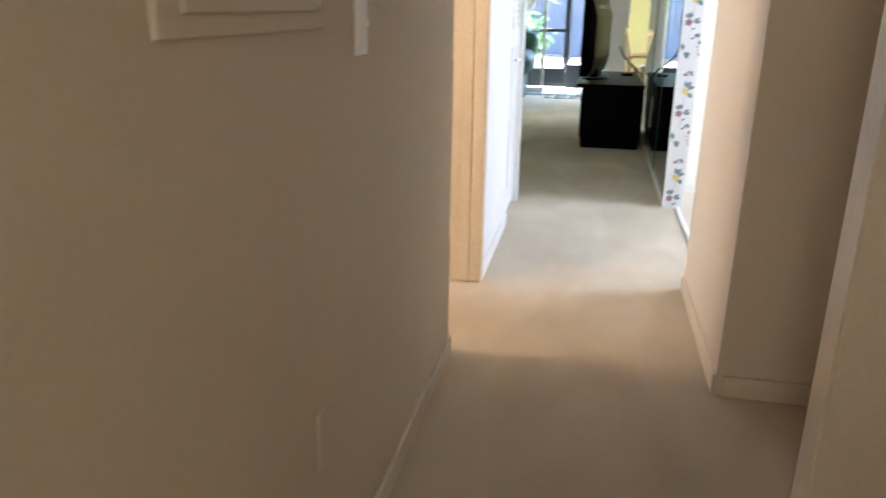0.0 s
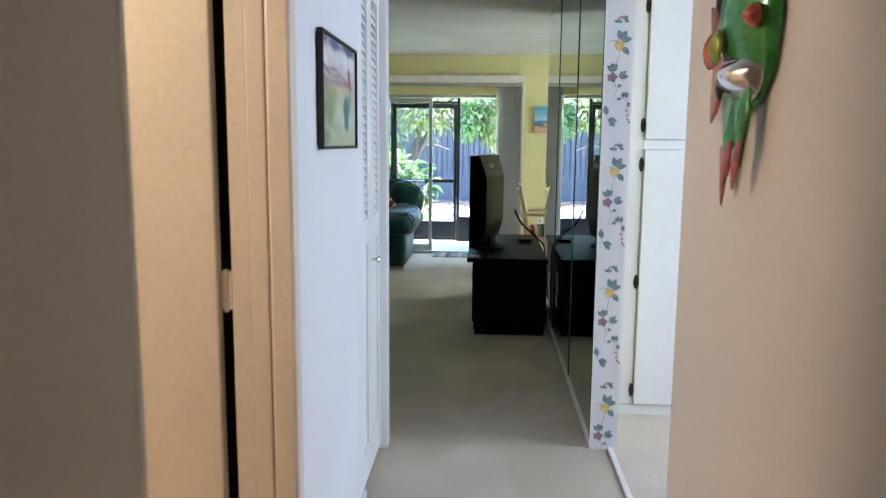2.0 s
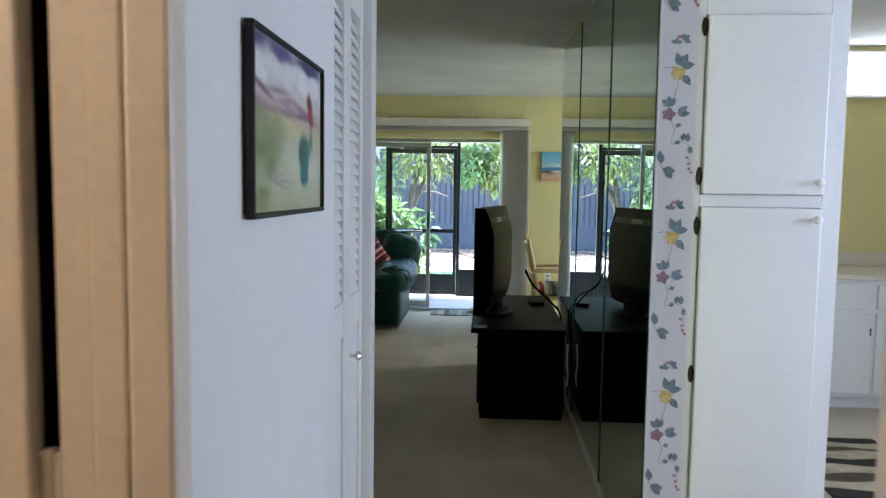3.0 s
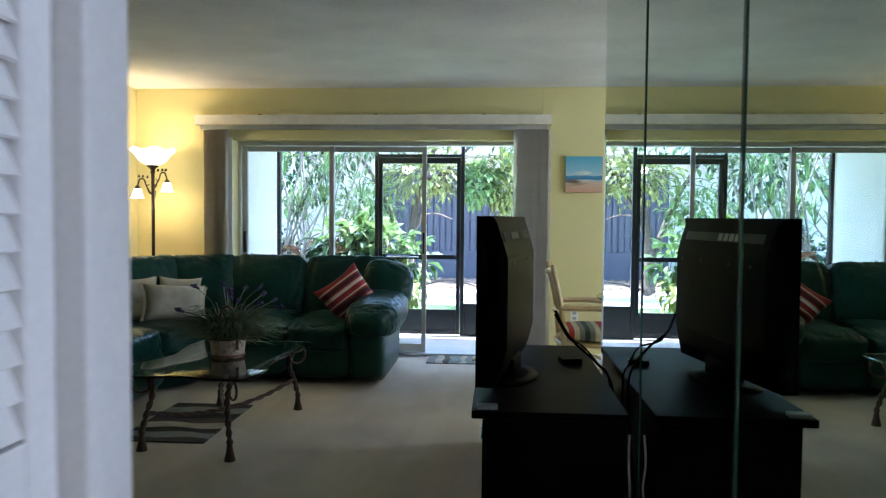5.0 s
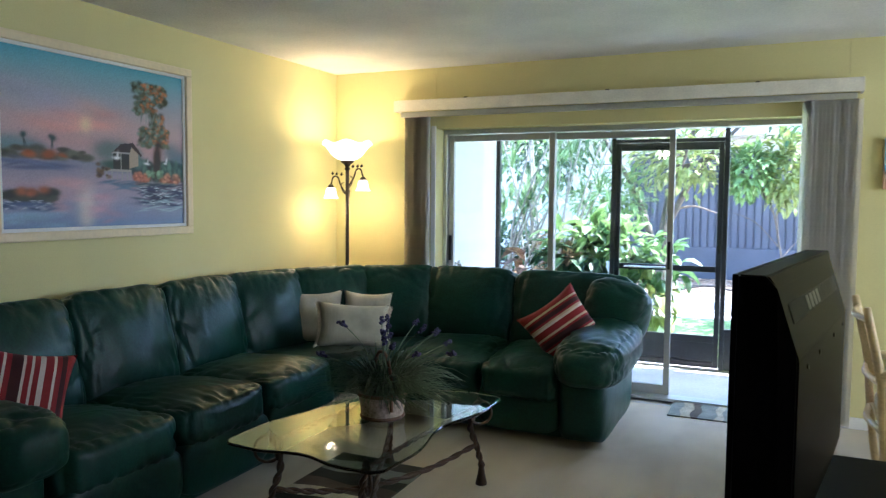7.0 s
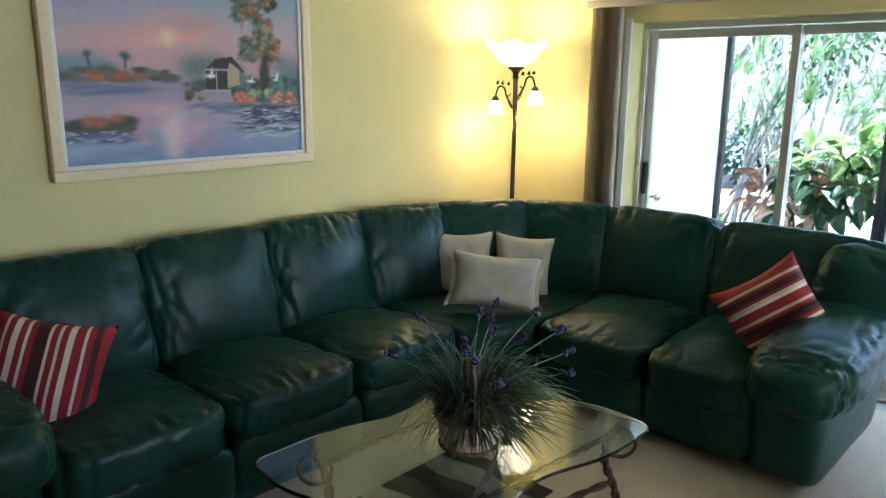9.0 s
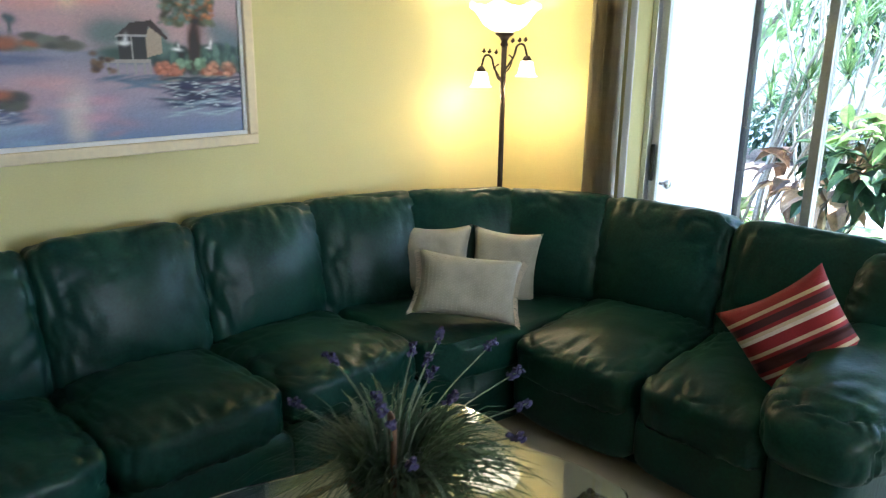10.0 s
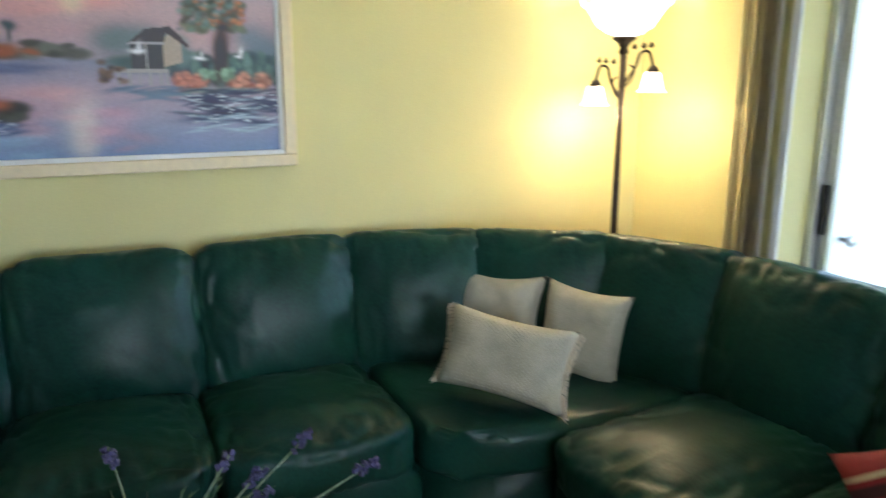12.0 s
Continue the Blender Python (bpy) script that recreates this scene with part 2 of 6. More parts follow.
# mirrored wall with wallpapered end
structure("wall_mirror", box(0.778, 0.891, 5.906, 8.99, 0, H), M_YELLOW, "partition wall carrying large mirror panels", "wall")
MIRROR_Y = [5.915, 6.845, 7.945, 8.985]
mirror = thing("wall_mirror_panels", "three tall frameless mirror panels on the partition", "mirror")
for y0, y1 in zip(MIRROR_Y, MIRROR_Y[1:]):
    p = part("mirror_panel", box(0.770, 0.774, y0 + 0.004, y1 - 0.004, 0.045, 2.40), M_MIRROR, mirror)
    part("glass_edge", box(0.7665, 0.7765, y0 - 0.011, y0 + 0.011, 0.045, 2.40, 0.003), M_MIREDGE, p, "dark green polished glass edge")
structure("mirror_base_trim", box(0.764, 0.777, 5.915, 8.985, 0.0, 0.045, 0.004), M_TRIM, "low white trim under the mirror panels", "trim")

# ---- doors, trim and fittings of the hall ----
M_LEATHER = mat("dark_green_leather", (0.0066, 0.040, 0.028), 0.36, 0.18, 5.0, 90, 0.2, bump_scale=60, spec=0.22)


def creased(m, scale, depth, strength):
    """Adds soft creases of a few centimetres under the grain."""
    n, l = m.node_tree.nodes, m.node_tree.links
    nz, bp, tc = n.new("ShaderNodeTexNoise"), n.new("ShaderNodeBump"), n.new("ShaderNodeTexCoord")
    l.new(tc.outputs["Object"], nz.inputs["Vector"])
    nz.noise_type = "RIDGED_MULTIFRACTAL"
    nz.inputs["Scale"].default_value, nz.inputs["Detail"].default_value, nz.inputs["Distortion"].default_value = scale, 3, 1.2
    bp.inputs["Strength"].default_value, bp.inputs["Distance"].default_value = strength, depth
    l.new(nz.outputs["Fac"], bp.inputs["Height"])
    old = n["Principled BSDF"].inputs["Normal"].links[0].from_node
    l.new(bp.outputs[0], old.inputs["Normal"])


creased(M_LEATHER, 6.0, 0.012, 0.3)
M_BLACKWOOD = mat("black_brown_wood", (0.0025, 0.0023, 0.0023), 0.42, 0.25, 5, 80, 0.04, spec=0.03)
M_PLASTIC = mat("black_plastic", (0.002, 0.002, 0.0025), 0.45, 0.15, 6, 120, 0.05, spec=0.04)
M_SCREEN = mat("screen_black", (0.004, 0.004, 0.005), 0.08, 0.1)
M_GREYLOGO = mat("grey_print", (0.35, 0.35, 0.36), 0.5, 0.05)
M_WOODLT = mat("pale_bent_wood", (0.62, 0.47, 0.27), 0.4, 0.10, 9, 70, 0.05)
M_IRON = mat("rust_brown_iron", (0.060, 0.032, 0.018), 0.45, 0.3, 18, 90, 0.3, metal=0.4)
M_POLE = mat("dark_bronze_pole", (0.030, 0.019, 0.012), 0.4, 0.25, 12, 80, metal=0.5)
M_TGLASS = glass("table_glass_green", (0.86, 0.97, 0.91), 0.0, 1.5)
M_FROST = glow("lit_frosted_bowl", (1.0, 0.82, 0.50), 0.42)
M_FROST2 = glow("lit_small_shade", (1.0, 0.80, 0.46), 0.45)
M_BLIND = mat("vertical_blind_vinyl", (0.86, 0.82, 0.75), 0.6, 0.05, 5, 70)
see_through(M_BLIND, 0.6)
M_FRAMECREAM = mat("cream_picture_frame", (0.84, 0.70, 0.46), 0.5, 0.04, 3, 40, 0.03)
M_RED = mat("red_stripe", (0.25, 0.012, 0.016), 0.8, 0.12, 8, 200, 0.3)
M_DKRED = mat("maroon_stripe", (0.055, 0.010, 0.012), 0.85, 0.12, 8, 200, 0.3)
M_TAN = mat("tan_stripe", (0.55, 0.42, 0.28), 0.85, 0.10, 8, 200, 0.3)
M_PINK = mat("cream_white_stripe", (0.66, 0.56, 0.48), 0.85, 0.10, 8, 200, 0.3)
M_FRINGE = mat("cream_fringe", (0.66, 0.58, 0.46), 0.9, 0.1, 10, 200, 0.3)
M_PAD = mat("dotted_grey_fabric", (0.45, 0.42, 0.33), 0.9, 0.08, 20, 240, 0.3)
M_PADDOT = mat("woven_dot", (0.50, 0.47, 0.375), 0.9, 0.08, 20, 240)
M_GREYLEAF = mat("print_grey_blue_leaf", (0.19, 0.25, 0.27), 0.7, 0.25, 40, 200)
M_YFLOWER = mat("print_yellow_flower", (0.66, 0.52, 0.18), 0.7, 0.2, 40, 200)
M_PLUM = mat("print_plum_flower", (0.28, 0.17, 0.20), 0.7, 0.25, 40, 200)
M_PAINTFRAME = mat("cream_valance_vinyl", (0.80, 0.75, 0.64), 0.5, 0.06, 10, 90, 0.1)


def door_casing(y, name="door_casing"):
    c = thing(name, "cream painted moulded door jamb and casing", "door casing", kind="structure")
    part("jamb", box(HL - 0.140, HL - 0.092, y + 0.006, y + 0.05, 0, 2.05, 0.004), M_CREAM, c)
    part("stop", box(HL - 0.094, HL - 0.050, y + 0.002, y + 0.05, 0, 2.05, 0.004), M_CREAM, c)
    part("casing", box(HL - 0.048, HL + 0.012, y - 0.002, y + 0.052, 0, 2.06, 0.009), M_CREAM, c)
    return c


door_casing(4.300)
jl = thing("door_jamb_strike", "cream painted latch-side door jamb with brass strike", "door jamb", kind="structure")
part("jamb", box(HL - 0.128, HL - 0.004, 3.563, 3.582, 0, 2.05, 0.004), M_CREAM, jl)
part("strike_plate", box(HL - 0.085, HL - 0.055, 3.5822, 3.585, 0.98, 1.05), M_STEEL, jl, "small brass strike plate")

# the side room's door, swung open against the casing
sdoor = thing("door_1", "cream painted door standing open into the side room", "door", kind="structure")
part("leaf", box(-1.09, -0.328, 4.285, 4.32, 0.012, 2.03, 0.004), M_CREAM, sdoor)
for hz in (0.25, 1.03, 1.82):
    h = part("hinge", box(-0.330, -0.300, 4.305, 4.326, hz - 0.045, hz + 0.045, 0.002), M_CREAM, sdoor, "painted butt hinge")
    part("hinge_pin", tube([(-0.315, 4.306, hz - 0.05), (-0.315, 4.306, hz + 0.05)], 0.006), M_CREAM, h)
# black sheet that paints the shade seen through the hinge gap
structure("door_gap_shade", box(-1.5, -0.296, 4.358, 4.398, 0, H), M_DARK, "black sheet painting the shade in the gap behind the open door", "wall")

# closet with louvred bifold door
closet = thing("closet_door", "white louvred bifold closet door with small knob", "door", kind="structure")
CY0, CY1 = 5.30, 5.82
for y0, y1 in ((CY0, 5.555), (5.560, CY1)):
    leaf = part("door_leaf", box(HL - 0.045, HL - 0.018, y0, y0 + 0.045, 0.02, 2.03, 0.003), M_TRIM, closet)
    part("stile", box(HL - 0.045, HL - 0.018, y1 - 0.045, y1, 0.02, 2.03, 0.003), M_TRIM, leaf)
    for z0, z1 in ((0.02, 0.16), (0.98, 1.08), (1.93, 2.03)):
        part("rail", box(HL - 0.044, HL - 0.019, y0 + 0.045, y1 - 0.045, z0, z1, 0.002), M_TRIM, leaf)
    part("lower_panel", box(HL - 0.036, HL - 0.026, y0 + 0.045, y1 - 0.045, 0.16, 0.98), M_TRIM, leaf)
    part("louvre_backing", box(HL - 0.047, HL - 0.0455, y0 + 0.045, y1 - 0.045, 1.08, 1.93), M_TRIM, leaf)
    z = 1.10
    slat = finish(box(-0.019, 0.019, y0 + 0.045, y1 - 0.045, -0.0025, 0.0025, 0, m=pose(0, 0, 0, 0, 66, 0)), "slat", M_TRIM)
    while z < 1.92:
        s = new("louvre_slat", slat)
        s.parent = leaf
        s.matrix_basis = pose(HL - 0.0315, 0, z)
        z += 0.033
part("knob", lathe([(0.0, 0.0), (0.006, 0.0), (0.006, 0.014), (0.014, 0.02), (0.015, 0.028), (0.008, 0.034), (0, 0.035)], 12, pose(HL - 0.018, 5.607, 0.904, 0, 90, 0)), M_STEEL, closet, "small round nickel knob")
structure("closet_jamb", box(HL - 0.06, HL + 0.012, 5.822, 5.905, 0, H, 0.004), M_TRIM, "white painted closet jamb and wall corner", "trim")
structure("closet_jamb_near", box(HL - 0.06, HL - 0.002, 5.272, 5.296, 0, 2.06, 0.003), M_TRIM, "white painted closet jamb", "trim")


def baseboard(name, x0, x1, y0, y1, material=M_TRIM):
    structure(name, box(x0, x1, y0, y1, 0.0, 0.075, 0.004), material, "low painted baseboard along the wall", "baseboard")


baseboard("baseboard", HL + 0.0005, HL + 0.012, -0.17, 3.555, M_HALL)
baseboard("baseboard.001", HL + 0.0005, HL + 0.012, 4.354, 5.27)
baseboard("baseboard.002", HR - 0.012, HR - 0.0005, 3.46, 4.435, M_HALLR)
baseboard("baseboard.003", HR + 0.02, 1.055, 3.446, 3.459, M_HALLR)
baseboard("baseboard.004", XL + 0.0005, XL + 0.012, YS + 0.02, YF - 0.01)
baseboard("baseboard.005", DOOR_X1 + 0.02, 4.18, YF - 0.012, YF - 0.0005)
structure("entry_casing", box(0.858, 1.058, 2.80, 2.92, 0, H, 0.008), M_CREAM, "cream painted entry door casing and jamb", "trim")


def switch_plate(y, z, toggle=True, hh=0.057, w=0.035):
    t = thing("light_switch" if toggle else "blank_outlet_plate", "cream plastic toggle light switch on the hallway wall" if toggle else "painted-over blank outlet cover plate on the wall", "light switch" if toggle else "outlet plate")
    part("plate", box(HL, HL + 0.006, y - w, y + w, z - hh, z + hh, 0.0025), M_TRIM if toggle else M_HALL, t)
    if toggle:
        part("toggle", box(HL + 0.004, HL + 0.020, y - 0.004, y + 0.004, z - 0.004, z + 0.008, 0.001, m=None), M_CREAM, t)
        for dz in (-0.03, 0.03):
            part("screw", lathe([(0, 0), (0.003, 0), (0.003, 0.0012), (0, 0.0014)], 8, pose(HL + 0.006, y, z + dz, 0, 90, 0)), M_CREAM, t)
    else:
        part("screw", lathe([(0, 0), (0.003, 0), (0.003, 0.0012), (0, 0.0014)], 8, pose(HL + 0.006, y, z, 0, 90, 0)), M_HALL, t)


switch_plate(2.583, 1.168)
switch_plate(2.31, 0.44, False)

panel = thing("breaker_panel", "painted-over electrical breaker panel cover on the wall", "electrical panel")
part("cover", box(HL, HL + 0.008, 1.88, 2.37, 1.165, 1.80, 0.003), M_HALL, panel)
part("panel_door", box(HL + 0.008, HL + 0.014, 1.93, 2.32, 1.192, 1.76, 0.003), M_HALL, panel)
part("screw", lathe([(0, 0), (0.006, 0), (0.006, 0.002), (0, 0.003)], 10, pose(HL + 0.008, 2.345, 1.20, 0, 90, 0)), M_STEEL, panel)


def framed(name, label, x, side, y0, y1, z0, z1, border, depth, fmat, mat_board=None, board=0.0, off=0.0):
    """A picture on a wall that faces +x (side 1) or -x (side -1)."""
    t = thing(name, label, "picture")
    a, b = (x + off, x + off + depth) if side > 0 else (x - off - depth, x - off)
    for nm, g in (("frame_bottom", (y0, y1, z0, z0 + border)), ("frame_top", (y0, y1, z1 - border, z1)), ("frame_left", (y0, y0 + border, z0 + border, z1 - border)), ("frame_right", (y1 - border, y1, z0 + border, z1 - border))):
        part(nm, box(a, b, *g[:2], *g[2:], min(0.006, border / 4)), fmat, t)
    f = x + off + depth * 0.45 if side > 0 else x - off - depth * 0.45
    if mat_board:
        part("mat_board", box(f - 0.002, f + 0.002, y0 + border * 0.8, y1 - border * 0.8, z0 + border * 0.8, z1 - border * 0.8), mat_board, t)
    part("backing", box(min(x, f - 0.004 * side), max(x, f - 0.004 * side), y0 + border * 0.9, y1 - border * 0.9, z0 + border * 0.9, z1 - border * 0.9), M_DARK, t)
    return t, f


def paint(name, c):
    return mat(name, c, 0.55, 0.22, 30, 150, 0.15)


# small framed print near the switch
pic, f = framed("small_framed_print", "small dark-framed print with wide cream mat on the hallway wall", HL, 1, 2.705, 2.99, 1.368, 1.728, 0.028, 0.018, M_DARK, mat("aged_mat_board", (0.55, 0.48, 0.36), 0.7, 0.05))
part("print", box(f + 0.002, f + 0.003, 2.775, 2.91, 1.468, 1.648), mat("grey_print_paper", (0.42, 0.42, 0.41), 0.6, 0.3, 14, 50), pic)

# watercolour on the white wall
pz0, pz1, py0, py1 = 1.355, 1.667, 4.585, 5.085
wc, f = framed("watercolour_beach_print", "dark-framed pastel watercolour of a beach umbrella scene", HL, 1, py0, py1, pz0, pz1, 0.009, 0.016, M_DARK, None, off=0.004)
class Canvas:
    """Soft brush work on a grid of colour values; u to the right, v up, both 0 to 1."""

    def __init__(self, nu, nv, seed):
        self.nu, self.nv = nu, nv
        self.u, self.v = np.meshgrid(np.linspace(0, 1, nu), np.linspace(0, 1, nv))
        self.rgb = np.zeros((nv, nu, 3))
        self.rng = np.random.default_rng(seed)

    def wash(self, stops, wobble=0.0):
        k = 2 * np.pi
        vv = self.v + wobble * (np.sin(k * (1.3 * self.u + 0.2)) * 0.5 + np.sin(k * (3.1 * self.u + 2 * self.v)) * 0.3)
        for c in range(3):
            self.rgb[..., c] = np.interp(vv, [p for p, _ in stops], [q[c] for _, q in stops])

    def dab(self, u, v, ru, rv, colour, alpha=0.8, n=1, su=0.0, sv=0.0, vary=0.2, hard=2.0, tilt=0.0):
        r = self.rng
        for _ in range(n):
            cu, cv, s = u + r.uniform(-su, su), v + r.uniform(-sv, sv), r.uniform(0.6, 1.3)
            t = tilt + r.uniform(-0.3, 0.3)
            du, dv = self.u - cu, self.v - cv
            x, y = (du * np.cos(t) + dv * np.sin(t)) / (ru * s), (dv * np.cos(t) - du * np.sin(t)) / (rv * s)
            m = alpha * np.exp(-(x * x + y * y) ** (hard / 2))
            col = np.clip(np.array(colour) * (1 + r.uniform(-vary, vary)), 0, 1)
            self.rgb += m[..., None] * (col - self.rgb)

    def poly(self, pts, colour):
        inside = np.ones_like(self.u, bool)
        for (xa, ya), (xb, yb) in zip(pts, pts[1:] + pts[:1]):
            inside &= (xb - xa) * (self.v - ya) - (yb - ya) * (self.u - xa) >= 0
        self.rgb[inside] = colour

    def mesh(self, name, origin, du, dv, rough=0.5, bump=0.25):
        o, du, dv = Vector(origin), Vector(du), Vector(dv)
        verts = [tuple(o + du * float(x) + dv * float(y)) for x, y in zip(self.u.ravel(), self.v.ravel())]
        faces = [(j * self.nu + i, j * self.nu + i + 1, (j + 1) * self.nu + i + 1, (j + 1) * self.nu + i) for j in range(self.nv - 1) for i in range(self.nu - 1)]
        me = bpy.data.meshes.new(name)
        me.from_pydata(verts, [], faces)
        grain = 1 + 0.06 * self.rng.standard_normal((self.nv, self.nu, 1))
        col = np.concatenate([np.clip(self.rgb * grain, 0, 1), np.ones((self.nv, self.nu, 1))], -1)
        att = me.color_attributes.new("paint", "FLOAT_COLOR", "POINT")
        att.data.foreach_set("color", col.astype(np.float32).ravel())
        m = bpy.data.materials.new(name + "_paint")
        m.use_nodes = True
        n, l = m.node_tree.nodes, m.node_tree.links
        at, nz, bp, tc = n.new("ShaderNodeAttribute"), n.new("ShaderNodeTexNoise"), n.new("ShaderNodeBump"), n.new("ShaderNodeTexCoord")
        at.attribute_name = "paint"
        l.new(tc.outputs["Object"], nz.inputs["Vector"])
        nz.inputs["Scale"].default_value = 160
        bp.inputs["Strength"].default_value, bp.inputs["Distance"].default_value = bump, 0.002
        l.new(nz.outputs["Fac"], bp.inputs["Height"])
        l.new(bp.outputs[0], n["Principled BSDF"].inputs["Normal"])
        l.new(at.outputs["Color"], n["Principled BSDF"].inputs["Base Color"])
        n["Principled BSDF"].inputs["Roughness"].default_value = rough
        me.materials.append(m)
        return me


def canvas_part(name, me, parent, label=""):
    o = new(name, me)
    o.parent = parent
    if label:
        tagged(o, label)
    return o


w_ = Canvas(120, 80, 5)
w_.wash([(0.0, (0.50, 0.50, 0.32)), (0.3, (0.62, 0.62, 0.48)), (0.5, (0.58, 0.55, 0.40)), (0.62, (0.58, 0.46, 0.44)), (0.75, (0.66, 0.64, 0.64)), (1.0, (0.50, 0.50, 0.58))], 0.06)
w_.dab(0.45, 0.93, 0.12, 0.05, (0.20, 0.18, 0.36), 0.9, 16, 0.45, 0.05, 0.3, 3.0)
w_.dab(0.5, 0.84, 0.10, 0.05, (0.75, 0.75, 0.76), 0.85, 18, 0.45, 0.06, 0.1, 4.0)
w_.dab(0.4, 0.66, 0.16, 0.025, (0.38, 0.24, 0.36), 0.8, 12, 0.4, 0.07, 0.3, 3.0, tilt=-0.15)
w_.dab(0.5, 0.52, 0.2, 0.03, (0.66, 0.60, 0.30), 0.5, 8, 0.35, 0.06)
w_.dab(0.16, 0.36, 0.10, 0.10, (0.36, 0.40, 0.24), 0.8, 16, 0.14, 0.16, 0.3, 3.0)
w_.dab(0.70, 0.32, 0.05, 0.09, (0.10, 0.30, 0.32), 0.9, 10, 0.06, 0.10, 0.3, 4.0)
w_.dab(0.82, 0.45, 0.025, 0.10, (0.12, 0.34, 0.36), 0.8, 3, 0.03, 0.03)
w_.dab(0.80, 0.66, 0.035, 0.10, (0.42, 0.06, 0.14), 1.0, 4, 0.012, 0.03, 0.3, 4.0, tilt=0.25)
w_.dab(0.78, 0.74, 0.03, 0.03, (0.25, 0.34, 0.16), 0.8, 2, 0.01, 0.01)
w_.dab(0.30, 0.16, 0.16, 0.012, (0.36, 0.34, 0.36), 0.85, 3, 0.08, 0.05, 0.2, 4.0)
w_.dab(0.12, 0.08, 0.08, 0.05, (0.30, 0.34, 0.16), 0.6, 6, 0.10, 0.04)
w_.rgb = np.clip(0.58 + ((0.65 * w_.rgb + 0.35 * w_.rgb.mean(-1, keepdims=True)) - 0.58) * 1.4, 0.02, 0.95) * 0.92
canvas_part("print", w_.mesh("watercolour", (f + 0.001, py0 + 0.009, pz0 + 0.009), (0, py1 - py0 - 0.018, 0), (0, 0, pz1 - pz0 - 0.018), 0.35, 0.1), wc)

ch = thing("door_chime", "small white plastic door chime box on the white wall", "door chime")
part("case", box(HL, HL + 0.045, 4.84, 5.02, 1.815, 1.96, 0.008), M_TRIM, ch)
for k in range(5):
    part("sound_slot", box(HL + 0.0455, HL + 0.0465, 4.87, 4.99, 1.84 + 0.022 * k, 1.847 + 0.022 * k), M_GREYLOGO, ch)

# metal fish on the cream wall
M_FISHG = mat("enamel_green", (0.06, 0.26, 0.05), 0.22, 0.25, 14, 60, 0.05, metal=0.35, coat=0.5)
M_FISHR = mat("enamel_red", (0.38, 0.07, 0.04), 0.28, 0.3, 14, 60, 0.05, metal=0.35, coat=0.4)
M_FISHO = mat("enamel_orange", (0.60, 0.10, 0.02), 0.25, 0.2, 14, 60, metal=0.3)
M_FISHY = mat("enamel_lime", (0.28, 0.30, 0.03), 0.25, 0.2, 14, 60, metal=0.3)
M_CHROME = mat("polished_silver", (0.75, 0.75, 0.75), 0.12, 0.05, 5, 50, metal=1.0)


def plate(outline, dome, m=None):
    """A domed sheet from an outline in (y, z), bulging towards -x."""
    bm = bmesh.new()
    cy, cz = sum(p[0] for p in outline) / len(outline), sum(p[1] for p in outline) / len(outline)
    rings = []
    for k in range(5):
        s = 1 - k / 5
        rings.append([bm.verts.new((-dome * (1 - s * s), cy + (y - cy) * s, cz + (z - cz) * s)) for y, z in outline])
    mid = bm.verts.new((-dome, cy, cz))
    nn = len(outline)
    for a, b in zip(rings, rings[1:]):
        for k in range(nn):
            bm.faces.new((a[k], a[(k + 1) % nn], b[(k + 1) % nn], b[k]))
    for k in range(nn):
        bm.faces.new((rings[-1][k], rings[-1][(k + 1) % nn], mid))
    rim = [bm.verts.new((0.003, y, z)) for y, z in outline]
    for k in range(nn):
        bm.faces.new((rim[k], rim[(k + 1) % nn], rings[0][(k + 1) % nn], rings[0][k]))
    bm.faces.new(rim)
    if m is not None:
        bm.transform(m)
    return bm


def oval(cy, cz, ry, rz, n=20, turn=0.0):
    return [(cy + ry * math.cos(a) * math.cos(turn) - rz * math.sin(a) * math.sin(turn), cz + ry * math.cos(a) * math.sin(turn) + rz * math.sin(a) * math.cos(turn)) for a in [2 * math.pi * k / n for k in range(n)]]


fish = thing("metal_wall_fish", "green painted metal fish hung head up on the cream wall", "wall ornament", at=pose(HR - 0.010, 3.985, 1.318))
part("body", plate([(0.10, 0.17), (0.115, 0.26), (0.095, 0.36), (0.05, 0.44), (0.0, 0.47), (-0.05, 0.44), (-0.095, 0.36), (-0.115, 0.26), (-0.10, 0.18), (-0.05, 0.13), (0.0, 0.115), (0.055, 0.13)], 0.055), M_FISHG, fish, "", True)
part("belly", plate(oval(-0.012, 0.172, 0.072, 0.046), 0.050, pose(-0.012, 0, 0)), M_CHROME, fish, "polished silver belly", True)
part("cheek_patch", plate(oval(0.062, 0.222, 0.038, 0.032, 14), 0.012, pose(-0.054, 0, 0)), M_FISHO, fish, "orange enamel patch", True)
part("lime_patch", plate(oval(0.005, 0.222, 0.026, 0.032, 14), 0.012, pose(-0.062, 0, 0)), M_FISHY, fish, "lime enamel patch", True)
part("lip", plate(oval(-0.085, 0.262, 0.022, 0.02, 12), 0.02, pose(-0.03, 0, 0)), M_FISHR, fish, "red lip", True)
for ey, ez in ((-0.045, 0.335), (0.055, 0.305), (0.02, 0.365), (0.03, 0.155), (-0.02, 0.165)):
    e = part("spot", plate(oval(ey, ez, 0.015, 0.022, 12), 0.007, pose(-0.044, 0, 0)), M_DARK, fish, "black enamel spot", True)
part("tail_fin", plate([(0.10, 0.17), (0.0, 0.14), (0.035, 0.06), (0.062, -0.0), (0.085, 0.05)], 0.012, pose(-0.012, 0, 0)), M_FISHG, fish, "", True)
part("tail_fin", plate([(0.0, 0.15), (-0.07, 0.17), (-0.055, 0.08), (-0.03, 0.02), (-0.015, 0.06)], 0.012, pose(-0.022, 0, 0)), M_FISHG, fish, "", True)
